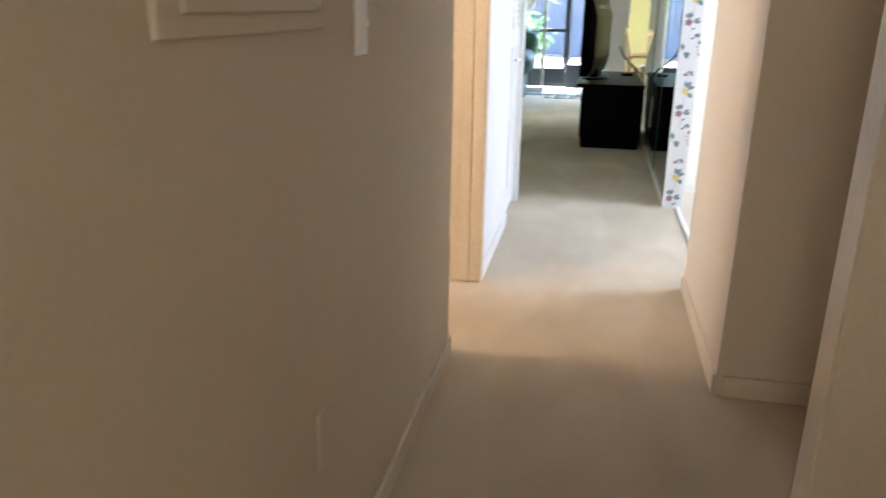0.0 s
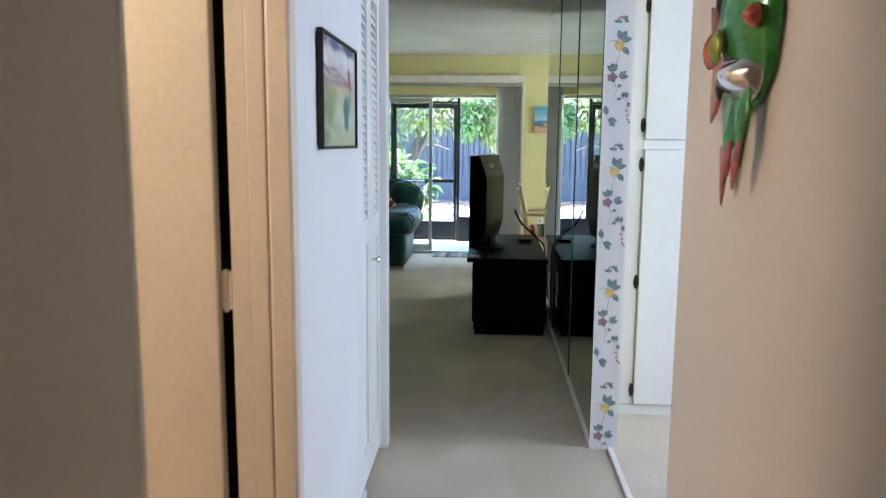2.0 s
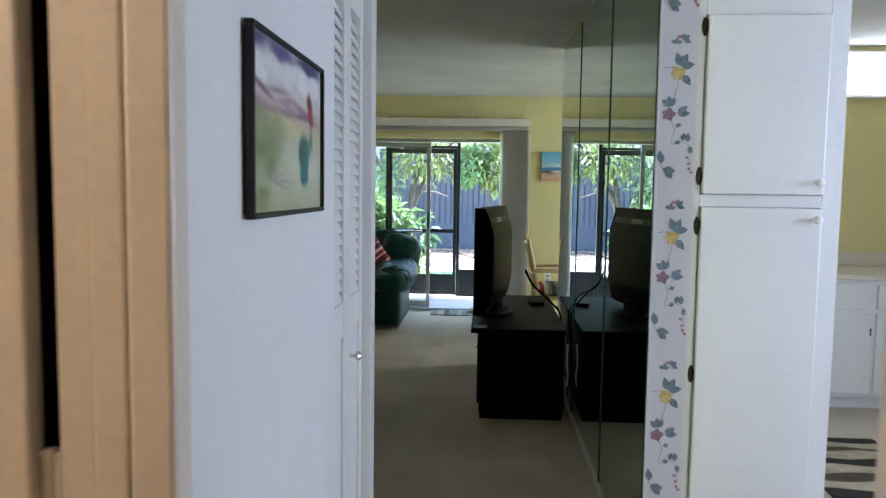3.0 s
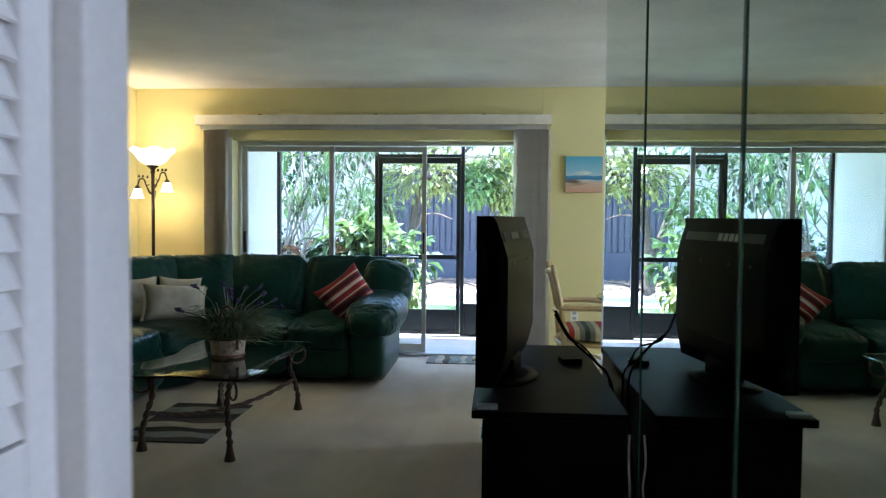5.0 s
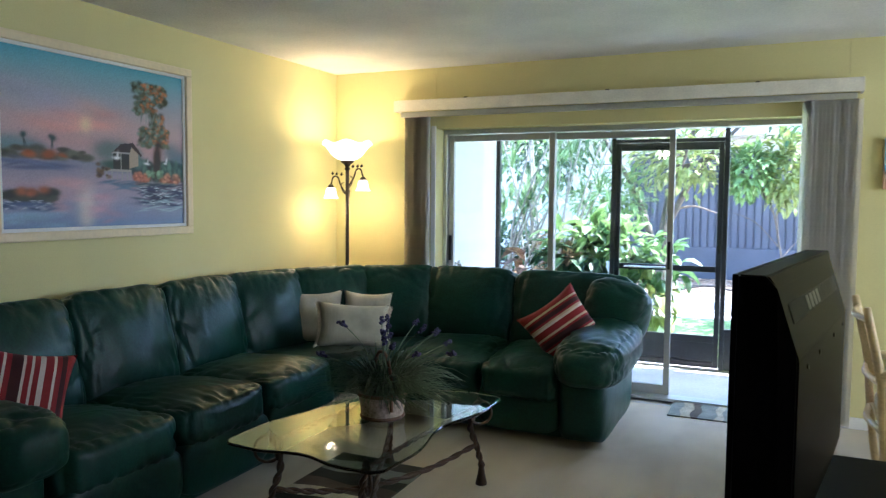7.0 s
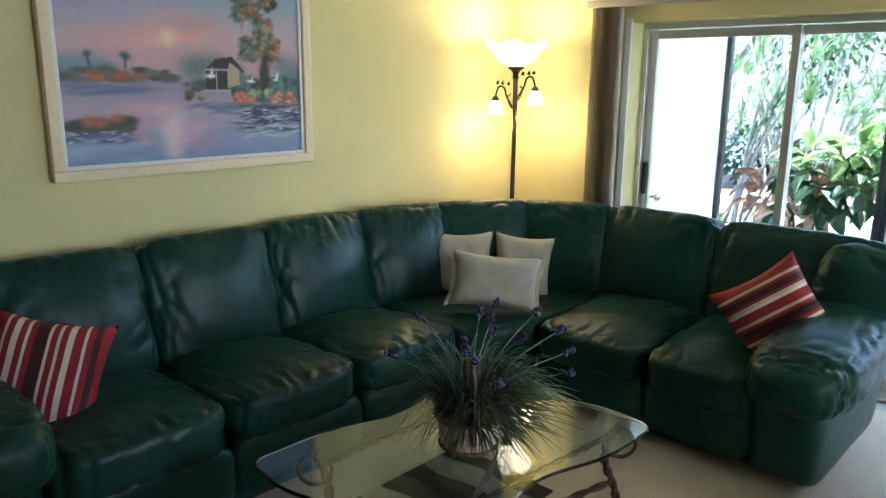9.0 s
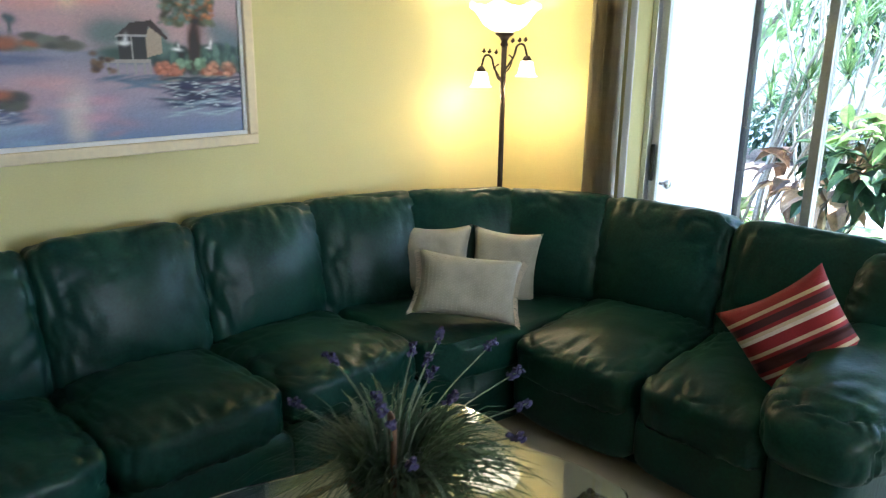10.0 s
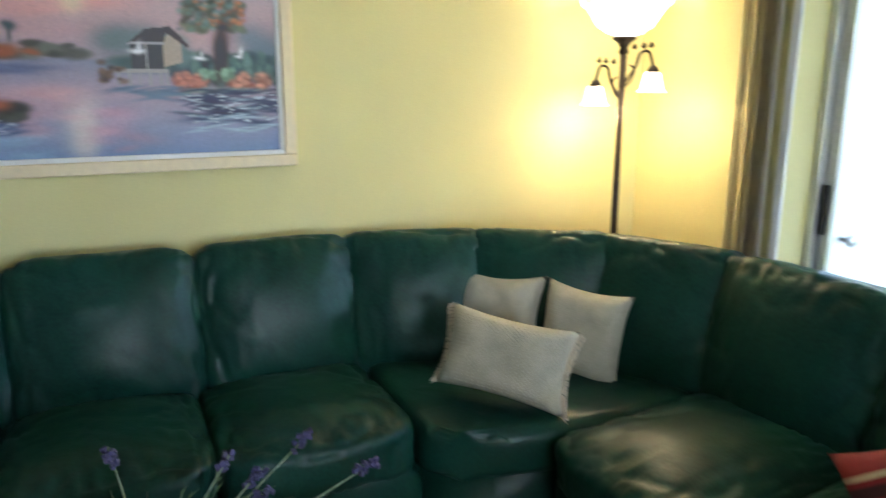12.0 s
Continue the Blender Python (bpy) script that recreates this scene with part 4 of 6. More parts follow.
def throw_pillow(name, label, w, h, m, stripes=None, fringe=None, dots=False, flowers=False, seed=1):
    """A square-cornered pillow lying in its own xz plane; stripes split the skin into bands along z."""
    t = thing(name, label, "pillow", at=m)
    body = pillow_bm(w, h, 0.18, seed)
    if not stripes:
        part("cover", body, M_PAD if dots else M_RED, t, "", True)
        if dots:
            bm = bmesh.new()
            src = pillow_bm(w, h, 0.18, seed)
            bmesh.ops.recalc_face_normals(src, faces=src.faces)
            for k, fc in enumerate(src.faces):
                c, nrm = fc.calc_center_median(), fc.normal
                if nrm.y < -0.6:
                    for ox, oz in ((0, 0), (0.5, 0.5)):
                        p = c + Vector((ox * w / 22, -0.0016, oz * h / 22))
                        bm.faces.new([bm.verts.new(p + 0.0032 * Vector((math.cos(q), 0, math.sin(q)))) for q in (0, 1.57, 3.14, 4.71)])
            src.free()
            tagged(part("dot_pattern", bm, M_PADDOT, t, "woven pale dots"), kind="stuff")
    else:
        edges = [h * c for c in np.linspace(-0.45, 0.45, len(stripes) + 1)]
        bands = [bmesh.new() for _ in stripes]
        for k in range(len(stripes)):
            b = body.copy()
            for z, keep in ((edges[k], 1), (edges[k + 1], -1)):
                if (k == 0 and keep == 1) or (k == len(stripes) - 1 and keep == -1):
                    continue
                bmesh.ops.bisect_plane(b, geom=b.verts[:] + b.edges[:] + b.faces[:], plane_co=(0, 0, z), plane_no=(0, 0, keep), clear_inner=True)
            part("stripe", b, stripes[k], t, "", True)
        body.free()
    if fringe:
        rnd = random.Random(seed)
        bm = bmesh.new()
        for side in fringe:
            for k in range(140):
                a = (k / 139 - 0.5) * 0.97
                if side in "lr":
                    s = -1 if side == "l" else 1
                    p = Vector((s * w * 0.5 * (0.985 - 0.12 * (1 - 4 * a * a)), 0, a * h))
                    d = Vector((s * 0.024, rnd.uniform(-0.01, 0.01), -0.012 + rnd.uniform(-0.01, 0.01)))
                else:
                    p = Vector((a * w, 0, -h * 0.5 * (0.985 - 0.12 * (1 - 4 * a * a))))
                    d = Vector((rnd.uniform(-0.006, 0.006), rnd.uniform(-0.01, 0.01), -0.02))
                tube([p, p + d * 0.5, p + d], [0.0022, 0.0022, 0.0016], 4, bm)
        tagged(part("fringe", bm, M_FRINGE, t, "cream tassel fringe"), kind="stuff")
    return t


STR = [{"r": M_RED, "t": M_TAN, "d": M_DKRED, "p": M_PINK}[c] for c in "rrrprrpprrprrddddprrprrpprrrprrddrr"]
STR2 = [{"r": M_RED, "t": M_TAN, "d": M_DKRED, "p": M_PINK}[c] for c in "rrrtrddrtrrrtrdddrtrrrptrddrtrrr"]
throw_pillow("throw_pillow", "red, tan and maroon striped throw pillow against the sofa arm", 0.41, 0.47, pose(-0.925, 10.96, 0.615, 0, 0, 14) @ pose(0, 0, 0, -13, 0, 0) @ pose(0, 0, 0, 0, -37, 0), STR2, "b", seed=2)
throw_pillow("throw_pillow", "red and white striped throw pillow against the sofa arm", 0.42, 0.40, pose(-2.55, 8.51, 0.605, 0, 0, 62) @ pose(0, 0, 0, -24, 0, 0) @ pose(0, 0, 0, 0, 104, 0), STR, "b", seed=3)
throw_pillow("throw_pillow", "grey dotted square pillow in the sofa corner", 0.37, 0.37, pose(-2.61, 10.75, 0.615, 0, 0, 40) @ pose(0, 0, 0, -14, 0, 0), None, None, True, seed=4)
throw_pillow("throw_pillow", "grey dotted square pillow in the sofa corner", 0.34, 0.36, pose(-2.335, 10.965, 0.605, 0, 0, 34) @ pose(0, 0, 0, -12, 4, 0), None, None, True, seed=5)
throw_pillow("throw_pillow", "grey dotted lumbar pillow with fringed ends", 0.47, 0.29, pose(-2.20, 10.56, 0.62, 0, 0, 40) @ pose(0, 0, 0, -20, 5, 0), None, "lr", True, seed=6)

# ---- coffee table with glass top ----
tb = thing("coffee_table", "wavy-edged glass coffee table on twisted rope-look iron legs", "table", at=pose(-1.375, 9.392, 0, 0, 0, -3))
TW, TL = 0.375, 0.588


def table_outline(s=1.0, n=26):
    """Rounded corners with a soft wave along each side."""
    out = []
    cs = [(TW, -TL), (TW, TL), (-TW, TL), (-TW, -TL)]
    for k in range(4):
        (xa, ya), (xb, yb) = cs[k], cs[(k + 1) % 4]
        L = math.hypot(xb - xa, yb - ya)
        dx, dy = (xb - xa) / L, (yb - ya) / L
        r = 0.06
        for i in range(n):
            a = i / (n - 1)
            d = r + a * (L - 2 * r)
            wv = -0.055 * math.sin(math.pi * a) ** 2 * math.cos(2 * math.pi * a) * (1 if L > 1 else 0.7)
            out.append(((xa + dx * d + dy * -wv) * s, (ya + dy * d - dx * -wv) * s))
        ccx, ccy = xb - dx * r, yb - dy * r
        nx, ny = dy, -dx
        for i in range(1, 6):
            q = math.pi / 2 * i / 6
            out.append(((ccx + r * (nx * math.cos(q) + dx * math.sin(q)) - nx * r) * s, (ccy + r * (ny * math.cos(q) + dy * math.sin(q)) - ny * r) * s))
    return out


tg = bmesh.new()
ol = table_outline()
layers = [[tg.verts.new((x * s, y * s, z)) for x, y in ol] for s, z in ((0.990, 0.436), (1.0, 0.440), (1.0, 0.446), (0.990, 0.450))]
for a, b in zip(layers, layers[1:]):
    for k in range(len(ol)):
        tg.faces.new((a[k], a[(k + 1) % len(ol)], b[(k + 1) % len(ol)], b[k]))
tg.faces.new(layers[0][::-1])
tg.faces.new(layers[-1])
top = part("glass_top", tg, M_TGLASS, tb, "thick clear glass with green polished edge")


def rope(points, r, twist=60):
    """Two strands wound round a path."""
    bm = bmesh.new()
    pts = [Vector(p) for p in points]
    for ph in (0, math.pi):
        out, up = [], None
        for i, p in enumerate(pts):
            d = (pts[min(i + 1, len(pts) - 1)] - pts[max(i - 1, 0)]).normalized()
            up = d.orthogonal().normalized() if up is None else (up - d * up.dot(d)).normalized()
            a = ph + i * twist / len(pts)
            out.append(p + r * 0.6 * (math.cos(a) * up + math.sin(a) * d.cross(up)))
        tube(out, r * 0.75, 7, bm)
    return bm


FEET = [(0.25, -0.50), (0.27, 0.55), (-0.27, 0.55), (-0.29, -0.41)]
for fx, fy in FEET:
    sx, sy = math.copysign(1, fx), math.copysign(1, fy)
    leg = part("leg", rope(curve([(fx, fy, 0.10), (fx * 0.93, fy * 0.96, 0.20), (fx * 0.86, fy * 0.90, 0.30), (fx * 0.93, fy * 0.92, 0.39), (fx * 1.02, fy * 0.95, 0.428)], 12), 0.013, 26), M_IRON, tb, "", True)
    part("tassel_foot", lathe([(0.0, 0.0), (0.030, 0.0), (0.028, 0.012), (0.019, 0.05), (0.014, 0.085), (0.020, 0.098), (0.014, 0.112), (0.0, 0.118)], 12, pose(fx, fy, 0)), M_IRON, leg, "tassel-shaped cast foot", True)
    ring = [(fx * 1.02 + sx * 0.05 * math.sin(q) * 0.8, fy * 0.95 + sy * 0.04 * math.sin(q), 0.375 - 0.052 * math.cos(q) - 0.008) for q in [2 * math.pi * i / 20 for i in range(21)]]
    part("scroll", tube(ring, 0.007, 7), M_IRON, leg, "iron scroll ring", True)
for (ax, ay), (bx, by) in ((FEET[0], FEET[2]), (FEET[1], FEET[3])):
    part("stretcher", rope(curve([(ax * 0.9, ay * 0.94, 0.20), (ax * 0.5, ay * 0.5, 0.15), (0, 0, 0.135 if ax > 0 and ay > 0 else 0.160), (bx * 0.5, by * 0.5, 0.15), (bx * 0.9, by * 0.94, 0.20)], 14), 0.011, 40), M_IRON, tb, "", True)
for (ax, ay), (bx, by) in ((FEET[0], FEET[1]), (FEET[2], FEET[3])):
    part("apron_bar", rope(curve([(ax * 0.93, ay * 0.92, 0.39), ((ax + bx) * 0.47, 0, 0.40), (bx * 0.93, by * 0.92, 0.39)], 16), 0.009, 44), M_IRON, tb, "", True)

# basket of lavender on the table
bk = thing("plant_basket", "whitewashed woven basket of grass and lavender on glass", "plant", at=pose(-1.352, 9.395, 0.4515))
M_BASKET = mat("whitewashed_basket", (0.40, 0.31, 0.25), 0.8, 0.3, 20, 90, 0.6, bump_scale=60)
M_BASKRIM = mat("brown_willow", (0.14, 0.07, 0.035), 0.6, 0.25, 20, 90, 0.3)
part("basket", lathe([(0.0, 0.0), (0.088, 0.0), (0.094, 0.02), (0.102, 0.07), (0.108, 0.118), (0.100, 0.118), (0.094, 0.07), (0.085, 0.095), (0.0, 0.098)], 28), M_BASKET, bk, "", True)
for rz, rr in ((0.012, 0.094), (0.114, 0.109)):
    part("willow_band", tube([(rr * math.cos(q), rr * math.sin(q), rz) for q in [2 * math.pi * i / 32 for i in range(33)]], 0.008, 6), M_BASKRIM, bk, "brown willow band", True)
part("handle", tube(curve([(0.085, -0.07, 0.05), (0.075, -0.06, 0.20), (0.03, -0.02, 0.285), (-0.03, 0.02, 0.285), (-0.075, 0.06, 0.20), (-0.085, 0.07, 0.05)], 8), 0.008, 7), M_BASKRIM, bk, "arched willow handle", True)


def blades(n, seed, rmin, rmax, zmin, zmax, width, droop):
    rnd = random.Random(seed)
    bm = bmesh.new()
    for _ in range(n):
        a, r, zt = rnd.uniform(0, 2 * math.pi), rnd.uniform(rmin, rmax), rnd.uniform(zmin, zmax)
        p0 = Vector((0.05 * math.cos(a + rnd.uniform(-1, 1)), 0.05 * math.sin(a + rnd.uniform(-1, 1)), 0.09))
        side = Vector((-math.sin(a), math.cos(a), 0))
        prev = None
        for i in range(6):
            t = i / 5
            p = p0 + Vector((math.cos(a), math.sin(a), 0)) * r * t ** 1.2 + Vector((0, 0, zt * math.sin(t * math.pi * droop)))
            w = width * (1 - t) ** 0.7 + 0.0004
            cur = (bm.verts.new(p - side * w), bm.verts.new(p + side * w + Vector((0, 0, w))))
            if prev:
                bm.faces.new((prev[0], prev[1], cur[1], cur[0]))
            prev = cur
    return bm


M_GRASS1 = mat("grey_green_blade", (0.085, 0.130, 0.070), 0.6, 0.35, 20, 80)
M_GRASS2 = mat("dark_green_blade", (0.042, 0.085, 0.040), 0.6, 0.35, 20, 80)
M_LAV = mat("lavender_flower", (0.055, 0.048, 0.125), 0.8, 0.3, 60, 200)
M_STEM = mat("pale_sage_stem", (0.16, 0.20, 0.13), 0.8, 0.25, 30, 90)
tagged(part("grass", blades(460, 21, 0.18, 0.35, 0.03, 0.15, 0.0035, 0.82), M_GRASS1, bk), kind="stuff")
tagged(part("grass", blades(300, 22, 0.10, 0.28, 0.10, 0.21, 0.0035, 0.62), M_GRASS2, bk), kind="stuff")
rnd = random.Random(31)
for k in range(15):
    a, r, zt = rnd.uniform(0, 2 * math.pi), rnd.uniform(0.08, 0.34), rnd.uniform(0.20, 0.36)
    if k < 5:
        a, r, zt = 0.6 + 0.35 * k, 0.33 + 0.03 * k % 0.1, 0.20 + 0.03 * k
    pts = curve([(0.03 * math.cos(a), 0.03 * math.sin(a), 0.09), (0.4 * r * math.cos(a), 0.4 * r * math.sin(a), 0.09 + zt * 0.6), (r * math.cos(a), r * math.sin(a), 0.09 + zt * 0.97)], 6)
    st = part("lavender_stem", tube(pts, [0.0022] * len(pts), 5), M_STEM, bk)
    d = (pts[-1] - pts[-3]).normalized()
    bm = bmesh.new()
    for i in range(16):
        c = pts[-1] - d * (0.055 * i / 22) + Vector((rnd.uniform(-1, 1), rnd.uniform(-1, 1), rnd.uniform(-1, 1))) * 0.008
        box(-0.0045, 0.0045, -0.0035, 0.0035, -0.006, 0.006, 0, 1, bm, Matrix.Translation(c) @ Euler((rnd.uniform(0, 3), rnd.uniform(0, 3), rnd.uniform(0, 3))).to_matrix().to_4x4())
    part("lavender_head", bm, M_LAV, st, "small violet lavender flower head")

# ---- floor lamp ----
LX, LY = -2.775, 11.42
fl = thing("floor_lamp", "lit dark bronze floor lamp with glass bowl and two shades", "lamp", at=pose(LX, LY, 0))
part("base", lathe([(0, 0), (0.13, 0), (0.135, 0.012), (0.11, 0.026), (0.05, 0.04), (0.02, 0.06), (0, 0.062)], 28), M_POLE, fl, "", True)
part("pole", tube([(0, 0, 0.05), (0, 0, 0.9), (0, 0, 1.70)], 0.0145, 12), M_POLE, fl, "", True)
part("collar", lathe([(0.013, 1.64), (0.022, 1.65), (0.016, 1.67), (0.028, 1.69), (0.05, 1.705), (0.05, 1.715), (0.0, 1.72)], 20), M_POLE, fl, "", True)
bowl = bmesh.new()
rings = []
for r, z, wv in ((0.035, 1.716, 0), (0.075, 1.728, 0), (0.115, 1.755, 0.0), (0.140, 1.795, 0.004), (0.165, 1.83, 0.009), (0.190, 1.852, 0.014), (0.186, 1.855, 0.014), (0.160, 1.835, 0.009), (0.132, 1.795, 0.004), (0.108, 1.762, 0), (0.07, 1.738, 0), (0.0, 1.73, 0)):
    rings.append([bowl.verts.new((r * math.cos(q), r * math.sin(q), z + wv * math.cos(6 * q))) for q in [2 * math.pi * k / 36 for k in range(36)]])
for a, b in zip(rings, rings[1:]):
    for k in range(36):
        bowl.faces.new((a[k], a[(k + 1) % 36], b[(k + 1) % 36], b[k]))
bmesh.ops.remove_doubles(bowl, verts=bowl.verts, dist=1e-5)
part("glass_bowl", bowl, M_FROST, fl, "glowing scalloped frosted glass bowl", True)
for ang, zt in ((math.atan2(11.362 - LY, -2.886 - LX), 1.427), (math.atan2(11.503 - LY, -2.697 - LX), 1.487)):
    ca, sa = math.cos(ang), math.sin(ang)
    R = 0.125
    arm = part("arm", tube(curve([(0, 0, zt + 0.02), (0.05 * ca, 0.05 * sa, zt + 0.10), (0.07 * ca, 0.07 * sa, zt + 0.16), (0.105 * ca, 0.105 * sa, zt + 0.165), (R * ca, R * sa, zt + 0.105)], 7), 0.006, 7), M_POLE, fl, "", True)
    part("socket_cap", lathe([(0.0, 0.112), (0.014, 0.108), (0.024, 0.092), (0.028, 0.078), (0.0, 0.078)], 16, pose(R * ca, R * sa, zt)), M_POLE, arm, "", True)
    part("shade", lathe([(0.024, 0.085), (0.034, 0.075), (0.040, 0.045), (0.048, 0.012), (0.062, 0.0), (0.059, 0.0), (0.045, 0.012), (0.037, 0.045), (0.030, 0.072), (0.0, 0.074)], 20, pose(R * ca, R * sa, zt)), M_FROST2, arm, "glowing white bell glass shade", True)
    for q in (0.35, 0.65, 0.9):
        c = Vector((R * ca * q, R * sa * q, zt + 0.17 + 0.01 * q))
        bm = bmesh.new()
        for s in (-1, 1):
            vs = [bm.verts.new(c + Vector(v)) for v in ((0, 0, 0), (0.012 * s * ca, 0.012 * s * sa, 0.010), (0.004 * s, 0.004, 0.028), (-0.006 * s * ca, -0.006 * s * sa, 0.014))]
            bm.faces.new(vs)
        lf = part("iron_leaf", bm, M_POLE, arm)
        lf.modifiers.new("thick", "SOLIDIFY").thickness = 0.002
for k in range(3):
    q = 1.2 + 2.2 * k
    part("scroll", tube(curve([(0, 0, 1.50 - 0.05 * k), (0.035 * math.cos(q), 0.035 * math.sin(q), 1.53 - 0.05 * k), (0.05 * math.cos(q), 0.05 * math.sin(q), 1.58 - 0.05 * k), (0.03 * math.cos(q), 0.03 * math.sin(q), 1.60 - 0.05 * k)], 6), 0.004, 6), M_POLE, fl, "", True)
lamp("floor_lamp_bulb", "POINT", pose(LX, LY, 1.835), 0.55, (1.0, 0.72, 0.36), 0.05)
for ang, zt in ((math.atan2(11.362 - LY, -2.886 - LX), 1.427), (math.atan2(11.503 - LY, -2.697 - LX), 1.487)):
    lamp("floor_lamp_side_bulb", "POINT", pose(LX + 0.125 * math.cos(ang), LY + 0.125 * math.sin(ang), zt - 0.008), 0.27, (1.0, 0.72, 0.36), 0.03)

# ---- landscape painting ----
Y0, Y1, Z0, Z1 = 8.782, 10.073, 1.205, 2.203
lp, f = framed("landscape_painting", "large cream-framed sunset lake painting with a hut", XL, 1, Y0, Y1, Z0, Z1, 0.046, 0.045, M_FRAMECREAM)
cy0, cy1, cz0, cz1 = Y0 + 0.046, Y1 - 0.046, Z0 + 0.046, Z1 - 0.046
for g in ((cy0, cy1, cz0, cz0 + 0.018), (cy0, cy1, cz1 - 0.018, cz1), (cy0, cy0 + 0.018, cz0 + 0.018, cz1 - 0.018), (cy1 - 0.018, cy1, cz0 + 0.018, cz1 - 0.018)):
    part("liner", box(f - 0.002, f + 0.010, *g[:2], *g[2:], 0.003), M_TRIM, lp, "white inner liner")
p_ = Canvas(260, 200, 9)
HZ = 0.40
p_.wash([(0.0, (0.24, 0.31, 0.46)), (0.12, (0.34, 0.36, 0.48)), (0.26, (0.50, 0.40, 0.46)), (0.385, (0.36, 0.36, 0.45)), (0.40, (0.50, 0.42, 0.46)), (0.50, (0.60, 0.42, 0.43)), (0.62, (0.58, 0.46, 0.48)), (0.78, (0.44, 0.47, 0.53)), (0.92, (0.28, 0.48, 0.55)), (1.0, (0.18, 0.42, 0.52))], 0.012)
p_.dab(0.36, 0.64, 0.12, 0.030, (0.74, 0.42, 0.38), 0.45, 12, 0.16, 0.07)
p_.dab(0.15, 0.72, 0.14, 0.04, (0.45, 0.45, 0.54), 0.35, 8, 0.15, 0.08)
p_.dab(0.41, 0.61, 0.035, 0.045, (0.86, 0.70, 0.52), 0.8, 2)
p_.dab(0.08, 0.46, 0.05, 0.035, (0.24, 0.31, 0.34), 0.5, 16, 0.10, 0.03)
p_.dab(0.20, 0.43, 0.035, 0.018, (0.17, 0.17, 0.14), 0.9, 40, 0.22, 0.024, 0.4, 4.0)
p_.dab(0.24, 0.425, 0.025, 0.014, (0.46, 0.19, 0.10), 0.8, 9, 0.12, 0.015)
for u in (0.115, 0.24):
    p_.dab(u, 0.485, 0.004, 0.03, (0.12, 0.14, 0.14), 0.8, 2, 0.003, 0.0)
    p_.dab(u, 0.52, 0.013, 0.014, (0.10, 0.15, 0.15), 0.8, 3, 0.008, 0.008)
p_.dab(0.56, 0.475, 0.05, 0.045, (0.25, 0.30, 0.30), 0.55, 16, 0.07, 0.04)
p_.dab(0.93, 0.42, 0.05, 0.06, (0.24, 0.30, 0.34), 0.5, 14, 0.06, 0.08)
p_.dab(0.41, 0.20, 0.035, 0.05, (0.68, 0.62, 0.58), 0.5, 9, 0.012, 0.14)
p_.dab(0.30, 0.20, 0.06, 0.018, (0.64, 0.42, 0.44), 0.45, 16, 0.10, 0.12)
p_.dab(0.50, 0.12, 0.05, 0.018, (0.58, 0.38, 0.44), 0.45, 12, 0.07, 0.09)
p_.dab(0.14, 0.36, 0.08, 0.010, (0.22, 0.23, 0.34), 0.8, 12, 0.14, 0.02)
p_.dab(0.13, 0.19, 0.035, 0.022, (0.11, 0.11, 0.09), 0.92, 34, 0.11, 0.022, 0.4, 4.0)
p_.dab(0.16, 0.215, 0.02, 0.016, (0.46, 0.20, 0.12), 0.8, 8, 0.07, 0.014)
p_.dab(0.12, 0.135, 0.05, 0.008, (0.14, 0.17, 0.26), 0.88, 16, 0.11, 0.02)
p_.dab(0.20, 0.06, 0.08, 0.012, (0.34, 0.46, 0.58), 0.5, 12, 0.18, 0.04)
p_.dab(0.60, 0.385, 0.05, 0.020, (0.12, 0.17, 0.15), 0.88, 16, 0.10, 0.014)
p_.dab(0.84, 0.345, 0.030, 0.028, (0.08, 0.12, 0.12), 0.9, 60, 0.16, 0.06, 0.5, 4.0)
p_.dab(0.86, 0.36, 0.010, 0.020, (0.17, 0.25, 0.22), 0.8, 90, 0.14, 0.06, 0.5, 3.0)
p_.dab(0.72, 0.305, 0.018, 0.018, (0.36, 0.14, 0.09), 0.8, 16, 0.04, 0.02)
p_.dab(0.90, 0.305, 0.018, 0.018, (0.34, 0.14, 0.09), 0.8, 16, 0.06, 0.02)
p_.dab(0.80, 0.265, 0.06, 0.008, (0.30, 0.38, 0.36), 0.8, 10, 0.12, 0.01)
p_.dab(0.86, 0.19, 0.06, 0.009, (0.05, 0.07, 0.14), 0.75, 30, 0.13, 0.06)
p_.dab(0.84, 0.17, 0.05, 0.004, (0.46, 0.55, 0.62), 0.88, 26, 0.14, 0.07)
p_.dab(0.60, 0.27, 0.05, 0.006, (0.18, 0.24, 0.32), 0.8, 14, 0.09, 0.04)
p_.dab(0.815, 0.40, 0.014, 0.06, (0.15, 0.10, 0.08), 0.85, 6, 0.006, 0.08)
p_.dab(0.80, 0.60, 0.010, 0.05, (0.17, 0.12, 0.09), 0.8, 4, 0.006, 0.05)
for u, v, su, sv, n in ((0.78, 0.84, 0.10, 0.065, 150), (0.75, 0.75, 0.06, 0.04, 60), (0.82, 0.66, 0.04, 0.06, 50), (0.80, 0.57, 0.09, 0.06, 120)):
    p_.dab(u, v, 0.014, 0.013, (0.16, 0.17, 0.12), 0.75, n, su, sv, 0.6, 3.0)
    p_.dab(u + 0.02, v + 0.012, 0.010, 0.009, (0.52, 0.25, 0.14), 0.7, n // 3, su * 0.8, sv * 0.8, 0.4, 3.0)
    p_.dab(u - 0.02, v, 0.010, 0.010, (0.24, 0.33, 0.30), 0.6, n // 4, su, sv, 0.4, 3.0)
p_.dab(0.815, 0.45, 0.012, 0.07, (0.09, 0.06, 0.05), 0.85, 5, 0.006, 0.08)
p_.dab(0.66, 0.43, 0.020, 0.03, (0.22, 0.30, 0.29), 0.55, 20, 0.05, 0.06)
